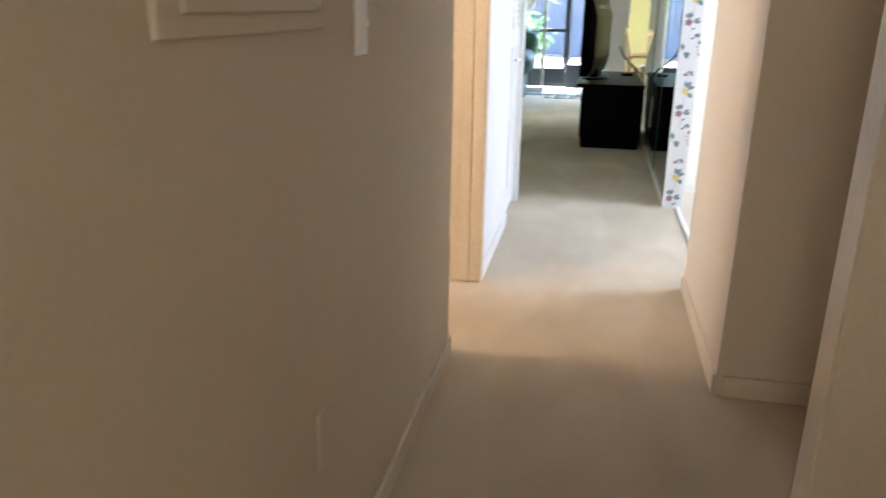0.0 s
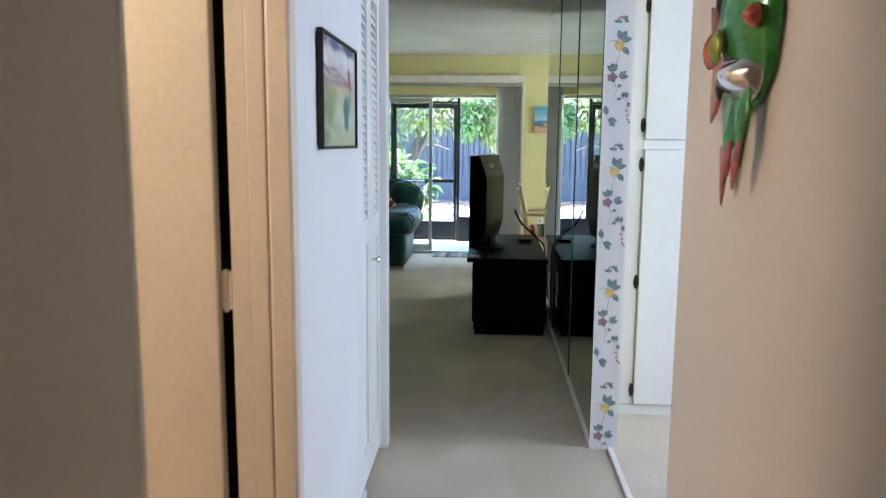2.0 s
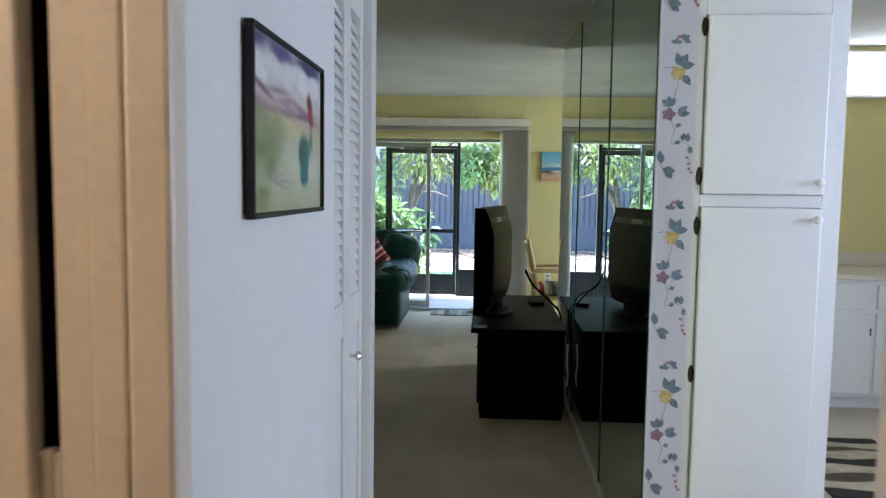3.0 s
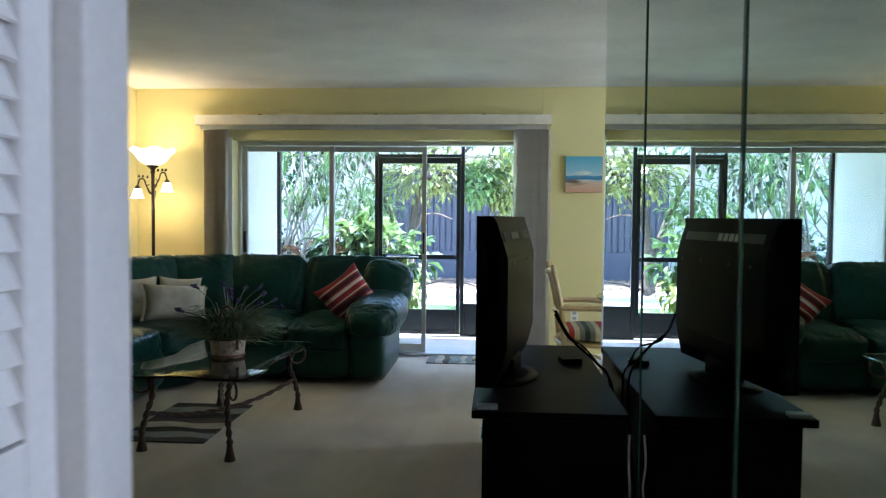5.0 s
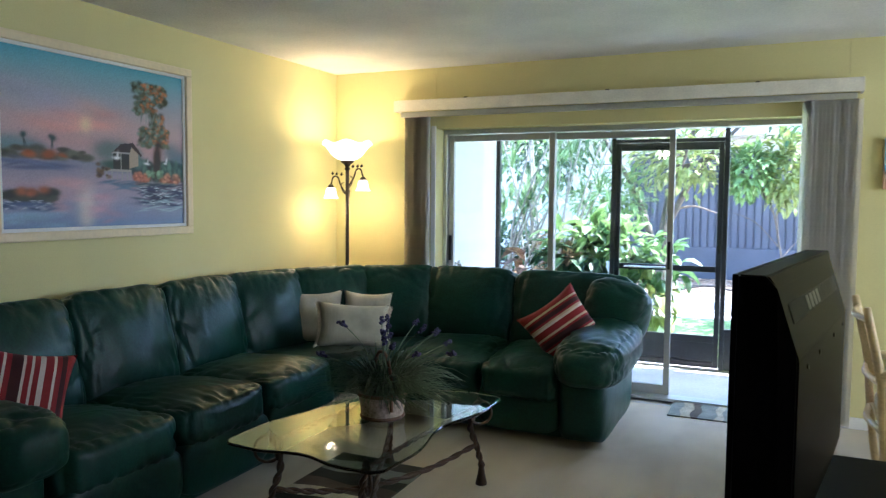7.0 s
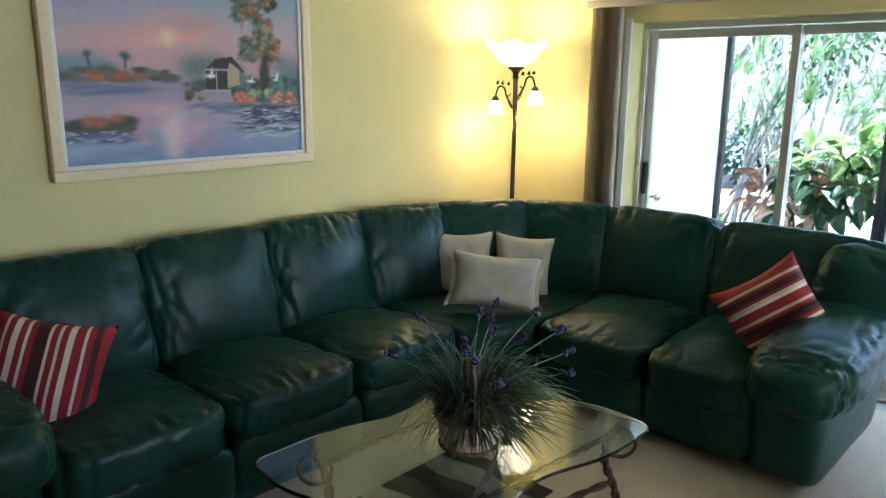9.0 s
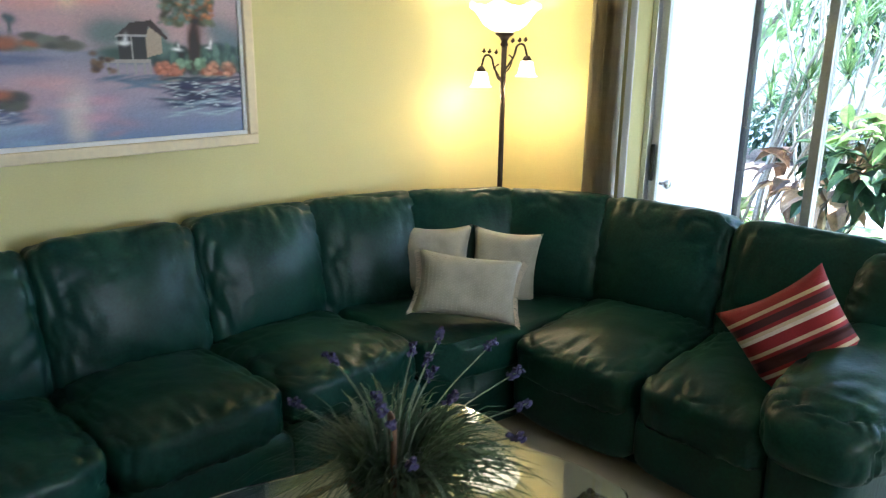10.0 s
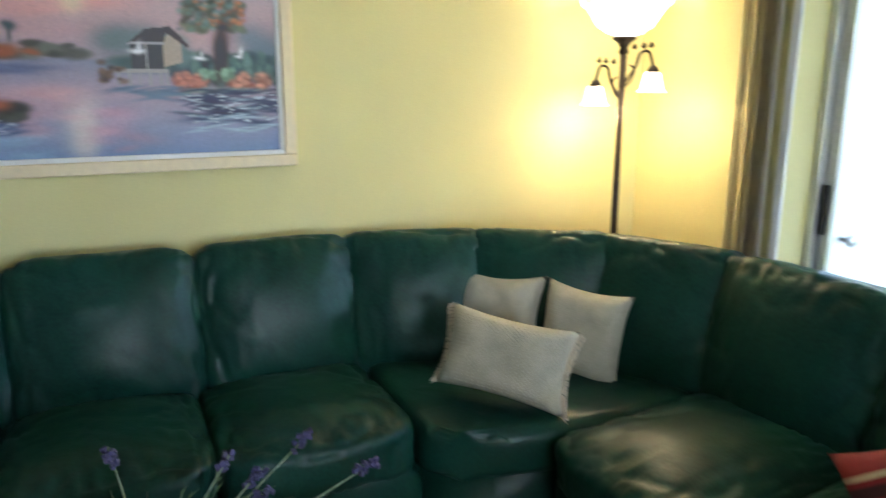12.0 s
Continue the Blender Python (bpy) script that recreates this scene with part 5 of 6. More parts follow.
p_.dab(0.78, 0.69, 0.004, 0.035, (0.30, 0.34, 0.33), 0.8, 12, 0.09, 0.03)
p_.poly([(0.555, 0.36), (0.645, 0.36), (0.645, 0.46), (0.555, 0.46)], (0.045, 0.04, 0.045))
p_.poly([(0.645, 0.365), (0.70, 0.385), (0.70, 0.46), (0.665, 0.50), (0.645, 0.46)], (0.50, 0.42, 0.34))
p_.poly([(0.545, 0.455), (0.65, 0.46), (0.665, 0.525), (0.60, 0.515)], (0.10, 0.08, 0.08))
p_.poly([(0.655, 0.505), (0.715, 0.445), (0.725, 0.452), (0.668, 0.53)], (0.11, 0.07, 0.07))
p_.poly([(0.545, 0.452), (0.65, 0.456), (0.65, 0.466), (0.545, 0.462)], (0.46, 0.44, 0.44))
p_.poly([(0.50, 0.345), (0.66, 0.345), (0.66, 0.358), (0.50, 0.358)], (0.46, 0.42, 0.40))
for u in (0.512, 0.542, 0.572, 0.602, 0.632, 0.652):
    p_.poly([(u, 0.295), (u + 0.007, 0.295), (u + 0.007, 0.346), (u, 0.346)], (0.42, 0.40, 0.40))
p_.poly([(0.596, 0.36), (0.602, 0.36), (0.602, 0.456), (0.596, 0.456)], (0.50, 0.48, 0.46))
for u, v in ((0.755, 0.40), (0.875, 0.41), (0.575, 0.425)):
    p_.dab(u, v, 0.016, 0.007, (0.82, 0.82, 0.84), 0.95, 2, 0.006, 0.003)
    p_.dab(u + 0.004, v + 0.018, 0.006, 0.018, (0.82, 0.82, 0.84), 0.95, 1)
p_.dab(0.50, 0.35, 0.012, 0.010, (0.20, 0.14, 0.10), 0.85, 22, 0.03, 0.04, 0.5, 3.0)
p_.dab(0.72, 0.315, 0.010, 0.010, (0.62, 0.30, 0.22), 0.8, 34, 0.045, 0.025, 0.4, 3.0)
p_.dab(0.91, 0.315, 0.010, 0.010, (0.60, 0.34, 0.25), 0.8, 30, 0.06, 0.025, 0.4, 3.0)
p_.dab(0.80, 0.335, 0.010, 0.012, (0.30, 0.42, 0.30), 0.8, 26, 0.05, 0.02, 0.4, 3.0)
p_.dab(0.84, 0.225, 0.040, 0.006, (0.06, 0.07, 0.13), 0.7, 46, 0.14, 0.05, 0.4, 3.0)
p_.dab(0.84, 0.20, 0.014, 0.0028, (0.62, 0.66, 0.72), 0.75, 60, 0.15, 0.06, 0.3, 3.0)
p_.dab(0.12, 0.14, 0.014, 0.003, (0.50, 0.52, 0.60), 0.7, 30, 0.11, 0.03, 0.3, 3.0)
p_.rgb = np.clip(0.40 + (p_.rgb - 0.40) * 1.22, 0.01, 1) ** 1.2
canvas_part("canvas", p_.mesh("landscape", (f, cy0 + 0.004, cz0 + 0.004), (0, cy1 - cy0 - 0.008, 0), (0, 0, cz1 - cz0 - 0.008), 0.42, 0.3), lp, "painted sunset lake scene")

# ---- television and its stand ----
st = thing("tv_stand", "low black-brown wooden TV stand against the mirrors", "cabinet")
part("top", box(0.142, 0.722, 7.885, 9.36, 0.532, 0.562, 0.004), M_BLACKWOOD, st)
part("carcass", box(0.196, 0.712, 7.892, 9.33, 0.035, 0.5315, 0.003), M_BLACKWOOD, st)
for y in (8.38, 8.86):
    part("door_gap", box(0.1905, 0.1955, y - 0.002, y + 0.002, 0.09, 0.51), M_DARK, st)
for y0, y1 in ((7.93, 8.375), (8.385, 8.855), (8.865, 9.315)):
    d = part("drawer_front", box(0.182, 0.1952, y0, y1, 0.085, 0.515, 0.003), M_BLACKWOOD, st)
    part("handle", tube([(0.176, y0 + 0.15, 0.40), (0.176, y1 - 0.15, 0.40)], 0.005, 8), M_STEEL, d)
part("plinth", box(0.202, 0.706, 7.898, 9.32, 0.0, 0.0345, 0.002), M_BLACKWOOD, st)

tv = thing("television", "black flat television seen from behind on its stand", "television", at=pose(0.161, 8.064, 0.563, 0, 0, -10))
# local: y runs along the screen, -x is the viewing side
TVW = 0.92
tvb = bmesh.new()
prof = [(0.0, 0.045), (0.0, 0.726), (0.052, 0.726), (0.062, 0.70), (0.098, 0.585), (0.106, 0.56), (0.106, 0.20), (0.085, 0.11), (0.055, 0.045)]
L0 = [tvb.verts.new((x, 0.0 if x <= 0.055 else 0.05, z)) for x, z in prof]
L1 = [tvb.verts.new((x, TVW if x <= 0.055 else TVW - 0.05, z)) for x, z in prof]
for k in range(len(prof)):
    tvb.faces.new((L0[k], L0[(k + 1) % len(prof)], L1[(k + 1) % len(prof)], L1[k]))
tvb.faces.new(L0[::-1])
tvb.faces.new(L1)
bmesh.ops.bevel(tvb, geom=tvb.edges[:], offset=0.004, segments=2, affect="EDGES")
part("housing", tvb, M_PLASTIC, tv)
part("bezel", box(-0.012, -0.0005, 0.0, TVW, 0.045, 0.726, 0.003), M_PLASTIC, tv)
part("screen", box(-0.0135, -0.0125, 0.035, TVW - 0.035, 0.125, 0.69), M_SCREEN, tv, "glossy black screen")
part("vent_band", box(0.0, 0.002, 0.10, TVW - 0.10, -0.02, 0.02, 0, 1, None, pose(0.0800, 0, 0.6425, 0, -17.4, 0)), mat("vent_dark_grey", (0.03, 0.03, 0.032), 0.6, 0.3, 90, 300, 0.6), tv, "dark grey vent strip")
for k in range(4):
    part("logo_bar", box(0.0022, 0.003, 0.30 + 0.05 * k, 0.335 + 0.05 * k, -0.016, 0.016, 0, 1, None, pose(0.0800, 0, 0.6425, 0, -17.4, 0)), M_GREYLOGO, tv, "grey logo shape")
part("neck", box(0.02, 0.09, TVW / 2 - 0.12, TVW / 2 + 0.12, 0.016, 0.10, 0.01), M_PLASTIC, tv)
part("pedestal", lathe([(0, 0), (0.16, 0), (0.16, 0.008), (0.10, 0.016), (0, 0.018)], 28, pose(0.05, TVW / 2, 0) @ Matrix.Diagonal((0.8, 1.5, 1, 1))), M_PLASTIC, tv, "", True)
for y in (0.16, 0.34, 0.6, 0.8):
    part("screw", lathe([(0, 0), (0.006, 0), (0.006, 0.003), (0, 0.003)], 10, pose(0.106, y, 0.53, 0, 90, 0)), M_DARK, tv)

bx = thing("media_box", "small black set-top box lying on the TV stand", "media box", at=pose(0.60, 8.86, 0.563, 0, 0, 12))
part("case", box(-0.05, 0.05, -0.05, 0.05, 0.0, 0.026, 0.006), M_PLASTIC, bx)
part("port_strip", box(0.0505, 0.052, -0.03, 0.03, 0.006, 0.018), M_STEEL, bx)
cb = tagged(part("cable", tube(curve([(0.50, 8.55, 0.86), (0.54, 8.52, 0.78), (0.60, 8.60, 0.70), (0.68, 8.52, 0.635), (0.732, 8.40, 0.57), (0.742, 8.30, 0.40), (0.738, 8.2, 0.2), (0.742, 8.15, 0.012)], 8), 0.006, 7), M_PLASTIC, None, "", True), "black power cable hanging behind the television", "cable")
cb2 = tagged(part("cable", tube(curve([(0.50, 8.58, 0.84), (0.56, 8.54, 0.74), (0.64, 8.66, 0.68), (0.70, 8.58, 0.615), (0.737, 8.5, 0.57), (0.746, 8.45, 0.35), (0.744, 8.4, 0.012)], 8), 0.0045, 7), M_PLASTIC, None, "", True), "thin black signal cable behind the television", "cable")
wp = tagged(part("white_cable", tube(curve([(0.742, 7.99, 0.46), (0.738, 7.97, 0.36), (0.745, 7.98, 0.26), (0.741, 7.96, 0.2)], 6), 0.005, 6), M_TRIM, None, "", True), "short white cable hanging beside the TV stand", "cable")
# greenish grey slab painting the reflection at the glossy top's near corner
rm = tagged(part("corner_glint_slab", box(0.16, 0.24, 7.90, 7.95, 0.563, 0.578, 0.004), mat("glint_grey", (0.30, 0.33, 0.33), 0.4, 0.1)), "grey slab painting the greenish reflection on the TV stand corner", "remote")

# ---- beach canvas, outlet, chair, dining table ----
cv = thing("beach_canvas", "small unframed canvas painting of a beach and sea", "picture")
bx0, bx1, bz0, bz1 = 0.825, 1.147, 1.513, 1.830
part("stretcher", box(bx0, bx1, YF - 0.036, YF - 0.001, bz0, bz1, 0.003), paint("sand_edge_paint", (0.62, 0.36, 0.22)), cv)
b_ = Canvas(90, 76, 12)
b_.wash([(0.0, (0.66, 0.36, 0.22)), (0.18, (0.66, 0.44, 0.30)), (0.30, (0.62, 0.50, 0.40)), (0.34, (0.30, 0.44, 0.52)), (0.37, (0.06, 0.22, 0.42)), (0.46, (0.08, 0.30, 0.50)), (0.475, (0.50, 0.64, 0.70)), (0.60, (0.30, 0.56, 0.66)), (1.0, (0.10, 0.40, 0.58))], 0.015)
b_.dab(0.16, 0.30, 0.12, 0.03, (0.14, 0.10, 0.07), 0.8, 9, 0.14, 0.03)
b_.dab(0.45, 0.53, 0.10, 0.03, (0.80, 0.82, 0.82), 0.6, 9, 0.16, 0.04)
b_.dab(0.65, 0.33, 0.16, 0.010, (0.80, 0.80, 0.78), 0.6, 4, 0.2, 0.015)
b_.dab(0.45, 0.22, 0.2, 0.02, (0.40, 0.26, 0.18), 0.5, 4, 0.2, 0.03)
canvas_part("canvas", b_.mesh("beach", (bx0 + 0.001, YF - 0.0365, bz0 + 0.001), (bx1 - bx0 - 0.002, 0, 0), (0, 0, bz1 - bz0 - 0.002), 0.5, 0.3), cv, "painted beach and sea")
ol_ = thing("wall_outlet", "white duplex wall outlet on the yellow wall", "outlet")
part("plate", box(0.89, 0.96, YF - 0.006, YF - 0.0005, 0.36, 0.475, 0.002), M_TRIM, ol_)
for z in (0.395, 0.44):
    part("socket", box(0.908, 0.942, YF - 0.0085, YF - 0.006, z - 0.013, z + 0.013, 0.001), M_GREYLOGO, ol_)

chair = thing("dining_armchair", "pale bent-wood armchair with plaid seat cushion", "chair", at=pose(0.70, 10.55, 0))
for s in (-1, 1):
    part("back_post", tube(curve([(0.06, s * 0.25, 0.0), (0.02, s * 0.25, 0.25), (0.0, s * 0.25, 0.45), (-0.02, s * 0.25, 0.66), (-0.085, s * 0.245, 0.96)], 8), [0.019] * 32 + [0.016], 10), M_WOODLT, chair, "", True)
    part("front_leg", tube(curve([(0.50, s * 0.26, 0.0), (0.50, s * 0.265, 0.3), (0.50, s * 0.27, 0.50), (0.44, s * 0.27, 0.635)], 8), 0.018, 10), M_WOODLT, chair, "", True)
    part("arm", tube(curve([(-0.02, s * 0.25, 0.66), (0.15, s * 0.275, 0.665), (0.32, s * 0.28, 0.66), (0.45, s * 0.27, 0.635)], 8), 0.021, 10), M_WOODLT, chair, "", True)
    part("side_rail", tube([(0.0, s * 0.25, 0.40), (0.50, s * 0.265, 0.40)], 0.016, 9), M_WOODLT, chair, "", True)
    part("brace", tube(curve([(0.04, s * 0.25, 0.12), (0.26, s * 0.24, 0.24), (0.50, s * 0.26, 0.12)], 8), 0.012, 8), M_WOODLT, chair, "", True)
for z, xo in ((0.40, 0.0), (0.62, -0.015), (0.90, -0.07)):
    part("cross_rail", tube(curve([(xo, -0.25, z), (xo - 0.035, 0, z), (xo, 0.25, z)], 8), 0.015, 9), M_WOODLT, chair, "", True)
part("front_rail", tube([(0.50, -0.265, 0.40), (0.50, 0.265, 0.40)], 0.016, 9), M_WOODLT, chair, "", True)
for k in range(4):
    y = -0.15 + 0.1 * k
    part("back_spindle", tube(curve([(-0.025, y, 0.62), (-0.055, y, 0.76), (-0.09, y, 0.90)], 5), 0.008, 7), M_WOODLT, chair, "", True)
part("seat_board", box(0.0, 0.50, -0.245, 0.245, 0.405, 0.42, 0.004), M_WOODLT, chair)
PLAID = [mat("plaid_red", (0.40, 0.03, 0.03), 0.85, 0.1, 20, 200, 0.3), mat("plaid_cream", (0.62, 0.55, 0.42), 0.85, 0.1, 20, 200, 0.3), mat("plaid_green", (0.03, 0.07, 0.06), 0.85, 0.1, 20, 200, 0.3), mat("plaid_grey", (0.22, 0.22, 0.20), 0.85, 0.1, 20, 200, 0.3)]
seat = soft_box(0.50, 0.49, 0.095, 4.5, 16, 0.2)
seat.transform(pose(0.255, 0, 0.466))
cut = list(np.linspace(0.005, 0.505, 15))
order = (1, 0, 1, 3, 2, 3, 1, 0, 0, 1, 3, 2, 1, 3)
cush = thing("seat_cushion", "red, cream and green plaid cushion on the armchair", "cushion", at=pose(0.70, 10.55, 0))
for k in range(14):
    b = seat.copy()
    for x, keep in ((cut[k], 1), (cut[k + 1], -1)):
        bmesh.ops.bisect_plane(b, geom=b.verts[:] + b.edges[:] + b.faces[:], plane_co=(x, 0, 0), plane_no=(keep, 0, 0), clear_inner=True)
    if b.faces:
        part("plaid_band", b, PLAID[order[k]], cush, "", True)
    else:
        b.free()
seat.free()

dt = thing("dining_table", "round glass dining table on a pale wood pedestal", "table", at=pose(1.62, 10.35, 0))
part("glass_top", lathe([(0, 0.728), (0.685, 0.728), (0.69, 0.731), (0.69, 0.737), (0.685, 0.740), (0, 0.740)], 64), M_TGLASS, dt, "clear glass top with green edge")
part("pedestal", lathe([(0, 0), (0.30, 0), (0.30, 0.03), (0.12, 0.07), (0.07, 0.2), (0.06, 0.45), (0.10, 0.66), (0.22, 0.715), (0.22, 0.727), (0, 0.727)], 32), M_WOODLT, dt, "", True)

# ---- sliding door, valance and blinds ----
DY = 12.02
sl = thing("sliding_door", "aluminium-framed sliding glass patio door standing partly open", "door", kind="structure")
part("head_track", box(DOOR_X0 + 0.003, DOOR_X1 - 0.003, DY - 0.10, DY + 0.03, DOOR_H - 0.035, DOOR_H - 0.001, 0.003), M_ALU, sl)
part("sill_track", box(DOOR_X0 + 0.003, DOOR_X1 - 0.003, DY - 0.10, DY + 0.03, 0.001, 0.022, 0.003), M_ALU, sl)
part("jamb_left", box(DOOR_X0 + 0.003, DOOR_X0 + 0.035, DY - 0.10, DY + 0.03, 0.023, DOOR_H - 0.036, 0.003), M_ALU, sl)
part("jamb_right", box(DOOR_X1 - 0.035, DOOR_X1 - 0.003, DY - 0.10, DY + 0.03, 0.023, DOOR_H - 0.036, 0.003), M_ALU, sl)


def glass_panel(x0, x1, y, wide=0.042, lock=None):
    p = part("door_panel", box(x0, x0 + wide, y - 0.016, y + 0.016, 0.026, DOOR_H - 0.04, 0.003), M_ALU, sl)
    part("stile", box(x1 - wide, x1, y - 0.016, y + 0.016, 0.026, DOOR_H - 0.04, 0.003), M_ALU, p)
    part("top_rail", box(x0 + wide, x1 - wide, y - 0.015, y + 0.015, DOOR_H - 0.09, DOOR_H - 0.041, 0.003), M_ALU, p)
    part("bottom_rail", box(x0 + wide, x1 - wide, y - 0.015, y + 0.015, 0.027, 0.095, 0.003), M_ALU, p)
    g = part("pane", box(x0 + wide, x1 - wide, y - 0.003, y + 0.003, 0.096, DOOR_H - 0.091), M_GLASS, p)
    g.visible_shadow = False
    if lock is not None:
        part("pull_handle", box(lock - 0.010, lock + 0.010, y - 0.034, y - 0.017, 0.94, 1.14, 0.004), M_DARK, p, "black pull handle")
    return p


glass_panel(DOOR_X0 + 0.036, -1.292, DY - 0.045, 0.045, DOOR_X0 + 0.055)
glass_panel(-1.335, -0.428, DY - 0.005, 0.042, -0.452)

structure("door_casing_left", box(DOOR_X0 - 0.035, DOOR_X0 + 0.004, YF - 0.014, YF - 0.0005, 0, DOOR_H + 0.02, 0.003), M_TRIM, "white painted edge trim of the sliding door opening", "trim")

va = thing("blind_valance", "long cream vertical-blind valance above the sliding door", "valance")
part("front_board", box(-2.50, 0.695, YF - 0.125, YF - 0.113, 2.100, 2.186, 0.003), M_PAINTFRAME, va)
for x in (-2.50, 0.683):
    part("return", box(x, x + 0.012, YF - 0.1128, YF - 0.0005, 2.100, 2.186, 0.003), M_PAINTFRAME, va)
part("dust_cover", box(-2.487, 0.682, YF - 0.112, YF - 0.0005, 2.176, 2.185), M_PAINTFRAME, va)
part("head_rail", box(-2.46, 0.66, YF - 0.085, YF - 0.045, 2.06, 2.10, 0.003), M_ALU, va)
for x in (-1.9, -0.85, 0.1):
    part("clip", box(x - 0.012, x + 0.012, YF - 0.127, YF - 0.1, 2.184, 2.190), M_DARK, va)


def blind_stack(x0, x1, n, label):
    t = thing("vertical_blind", label, "blind")
    sl_ = bmesh.new()
    rows = []
    for i in range(7):
        a = i / 6 - 0.5
        rows.append([sl_.verts.new((0.006 * math.cos(a * math.pi), a * 0.088, z)) for z in (0.03, 2.06)])
    for a, b in zip(rows, rows[1:]):
        sl_.faces.new((a[0], b[0], b[1], a[1]))
    bmesh.ops.solidify(sl_, geom=sl_.faces[:], thickness=0.0012)
    me = finish(sl_, "slat", M_BLIND, True)
    rnd = random.Random(n)
    for k in range(n):
        o = new("slat", me)
        o.parent = t
        o.matrix_basis = pose(x0 + (x1 - x0) * (k + 0.5) / n, YF - 0.064, 0, 0, 0, 48 + rnd.uniform(-6, 6))


blind_stack(-2.425, -2.225, 12, "stack of beige vertical blind slats drawn aside")
blind_stack(0.385, 0.675, 12, "stack of grey-white vertical blind slats drawn aside")

# ---- screened patio ----
PY = 13.20
structure("patio_floor", box(-2.6, 3.2, YF + 0.021, PY + 0.10, -0.14, -0.012), M_PATIO, "pale concrete patio slab", "floor")
structure("patio_ceiling", box(-3.3, 4.3, YF + 0.252, PY + 0.45, 2.34, 2.46), M_TRIM, "white patio soffit", "ceiling")
structure("patio_wall_west", box(-2.32, -2.20, YF + 0.201, PY + 0.02, -0.012, 2.339), M_TRIM, "white painted patio side wall", "wall")
structure("patio_wall_east", box(3.0, 3.12, YF + 0.201, PY + 0.02, -0.012, 2.339), M_TRIM, "white painted patio side wall", "wall")
sdr = thing("storage_door", "flat white patio storage door with round knob", "door", kind="structure")
part("leaf", box(-2.199, -2.176, 12.06, 12.80, 0.0, 1.96, 0.003), M_TRIM, sdr)
part("frame", box(-2.199, -2.186, 12.815, 12.86, 0.0, 2.0, 0.003), M_TRIM, sdr)
part("knob", lathe([(0, 0), (0.010, 0), (0.010, 0.03), (0.026, 0.038), (0.028, 0.052), (0.016, 0.064), (0, 0.065)], 16, pose(-2.176, 12.12, 0.90, 0, 90, 0)), M_STEEL, sdr, "", True)
scn = thing("screen_enclosure", "dark bronze aluminium screen enclosure of the patio", "screen enclosure", kind="structure")
for x in (-2.185, 1.05, 2.1):
    part("post", box(x - 0.022, x + 0.022, PY - 0.025, PY + 0.025, -0.012, 2.339, 0.003), M_BRONZE, scn)
part("post", box(-1.110, -1.071, PY - 0.025, PY + 0.025, -0.012, 2.339, 0.003), M_BRONZE, scn)
part("post", box(-0.168, -0.128, PY - 0.025, PY + 0.025, -0.012, 2.339, 0.003), M_BRONZE, scn)
for x0, x1 in ((-2.162, -1.1105), (-0.1275, 1.027), (1.073, 2.077)):
    part("header", box(x0, x1, PY - 0.024, PY + 0.024, 2.26, 2.338), M_BRONZE, scn)
    part("chair_rail", box(x0, x1, PY - 0.024, PY + 0.024, 0.295, 0.342), M_BRONZE, scn)
    part("kick_panel", box(x0, x1, PY - 0.006, PY + 0.006, -0.012, 0.294), M_BRONZE, scn)
part("transom_bar", box(-1.0705, -0.1685, PY - 0.024, PY + 0.024, 1.936, 1.966), M_BRONZE, scn)
part("header", box(-1.0705, -0.1685, PY - 0.024, PY + 0.024, 2.26, 2.338), M_BRONZE, scn)
sd_ = thing("screen_door", "dark bronze screen door with kick panel", "door", kind="structure")
for x0, x1, z0, z1 in ((-1.068, -1.026, 0.0, 1.932), (-0.213, -0.171, 0.0, 1.932), (-1.0255, -0.2135, 1.868, 1.932), (-1.0255, -0.2135, 0.825, 0.875), (-1.0255, -0.2135, 0.215, 0.275), (-1.0255, -0.2135, 0.0, 0.05)):
    part("rail", box(x0, x1, PY - 0.018, PY + 0.018, z0, z1, 0.003), M_BRONZE, sd_)
part("kick_panel", box(-1.025, -0.214, PY - 0.004, PY + 0.004, 0.051, 0.214), M_BRONZE, sd_)
part("push_bar", tube([(-0.98, PY - 0.035, 0.85), (-0.62, PY - 0.035, 0.85)], 0.009, 8), M_STEEL, sd_)
part("latch", box(-0.205, -0.178, PY - 0.05, PY - 0.019, 0.98, 1.06, 0.004), M_DARK, sd_)

# ---- garden ----
M_LAWN = mat("lawn", (0.09, 0.17, 0.045), 0.9, 0.3, 3, 90, 0.8)
M_PATH = mat("sunlit_concrete_path", (0.50, 0.48, 0.45), 0.9, 0.06, 3, 60, 0.2)
M_MULCH = mat("mulch", (0.20, 0.15, 0.11), 0.95, 0.45, 9, 40, 1.0)
M_STUCCO = mat("pale_stucco", (0.62, 0.63, 0.63), 0.9, 0.05, 2, 70, 0.3)
M_GREYSIDE = mat("slate_grey_siding", (0.075, 0.085, 0.11), 0.7, 0.08, 3, 60, 0.1)
M_ROOF = mat("pale_roof", (0.50, 0.49, 0.47), 0.9, 0.08, 3, 60, 0.2)
M_BARK = mat("grey_bark", (0.11, 0.09, 0.07), 0.9, 0.25, 14, 60, 0.6)
LEAF = [mat("leaf_mid_green", (0.080, 0.150, 0.055), 0.45, 0.35, 3, 20), mat("leaf_light_green", (0.17, 0.27, 0.09), 0.45, 0.3, 3, 20), mat("leaf_dark_green", (0.022, 0.060, 0.022), 0.4, 0.35, 3, 20), mat("leaf_yellow_green", (0.24, 0.28, 0.09), 0.5, 0.3, 3, 20), mat("leaf_bronze", (0.13, 0.075, 0.045), 0.5, 0.35, 3, 20)]
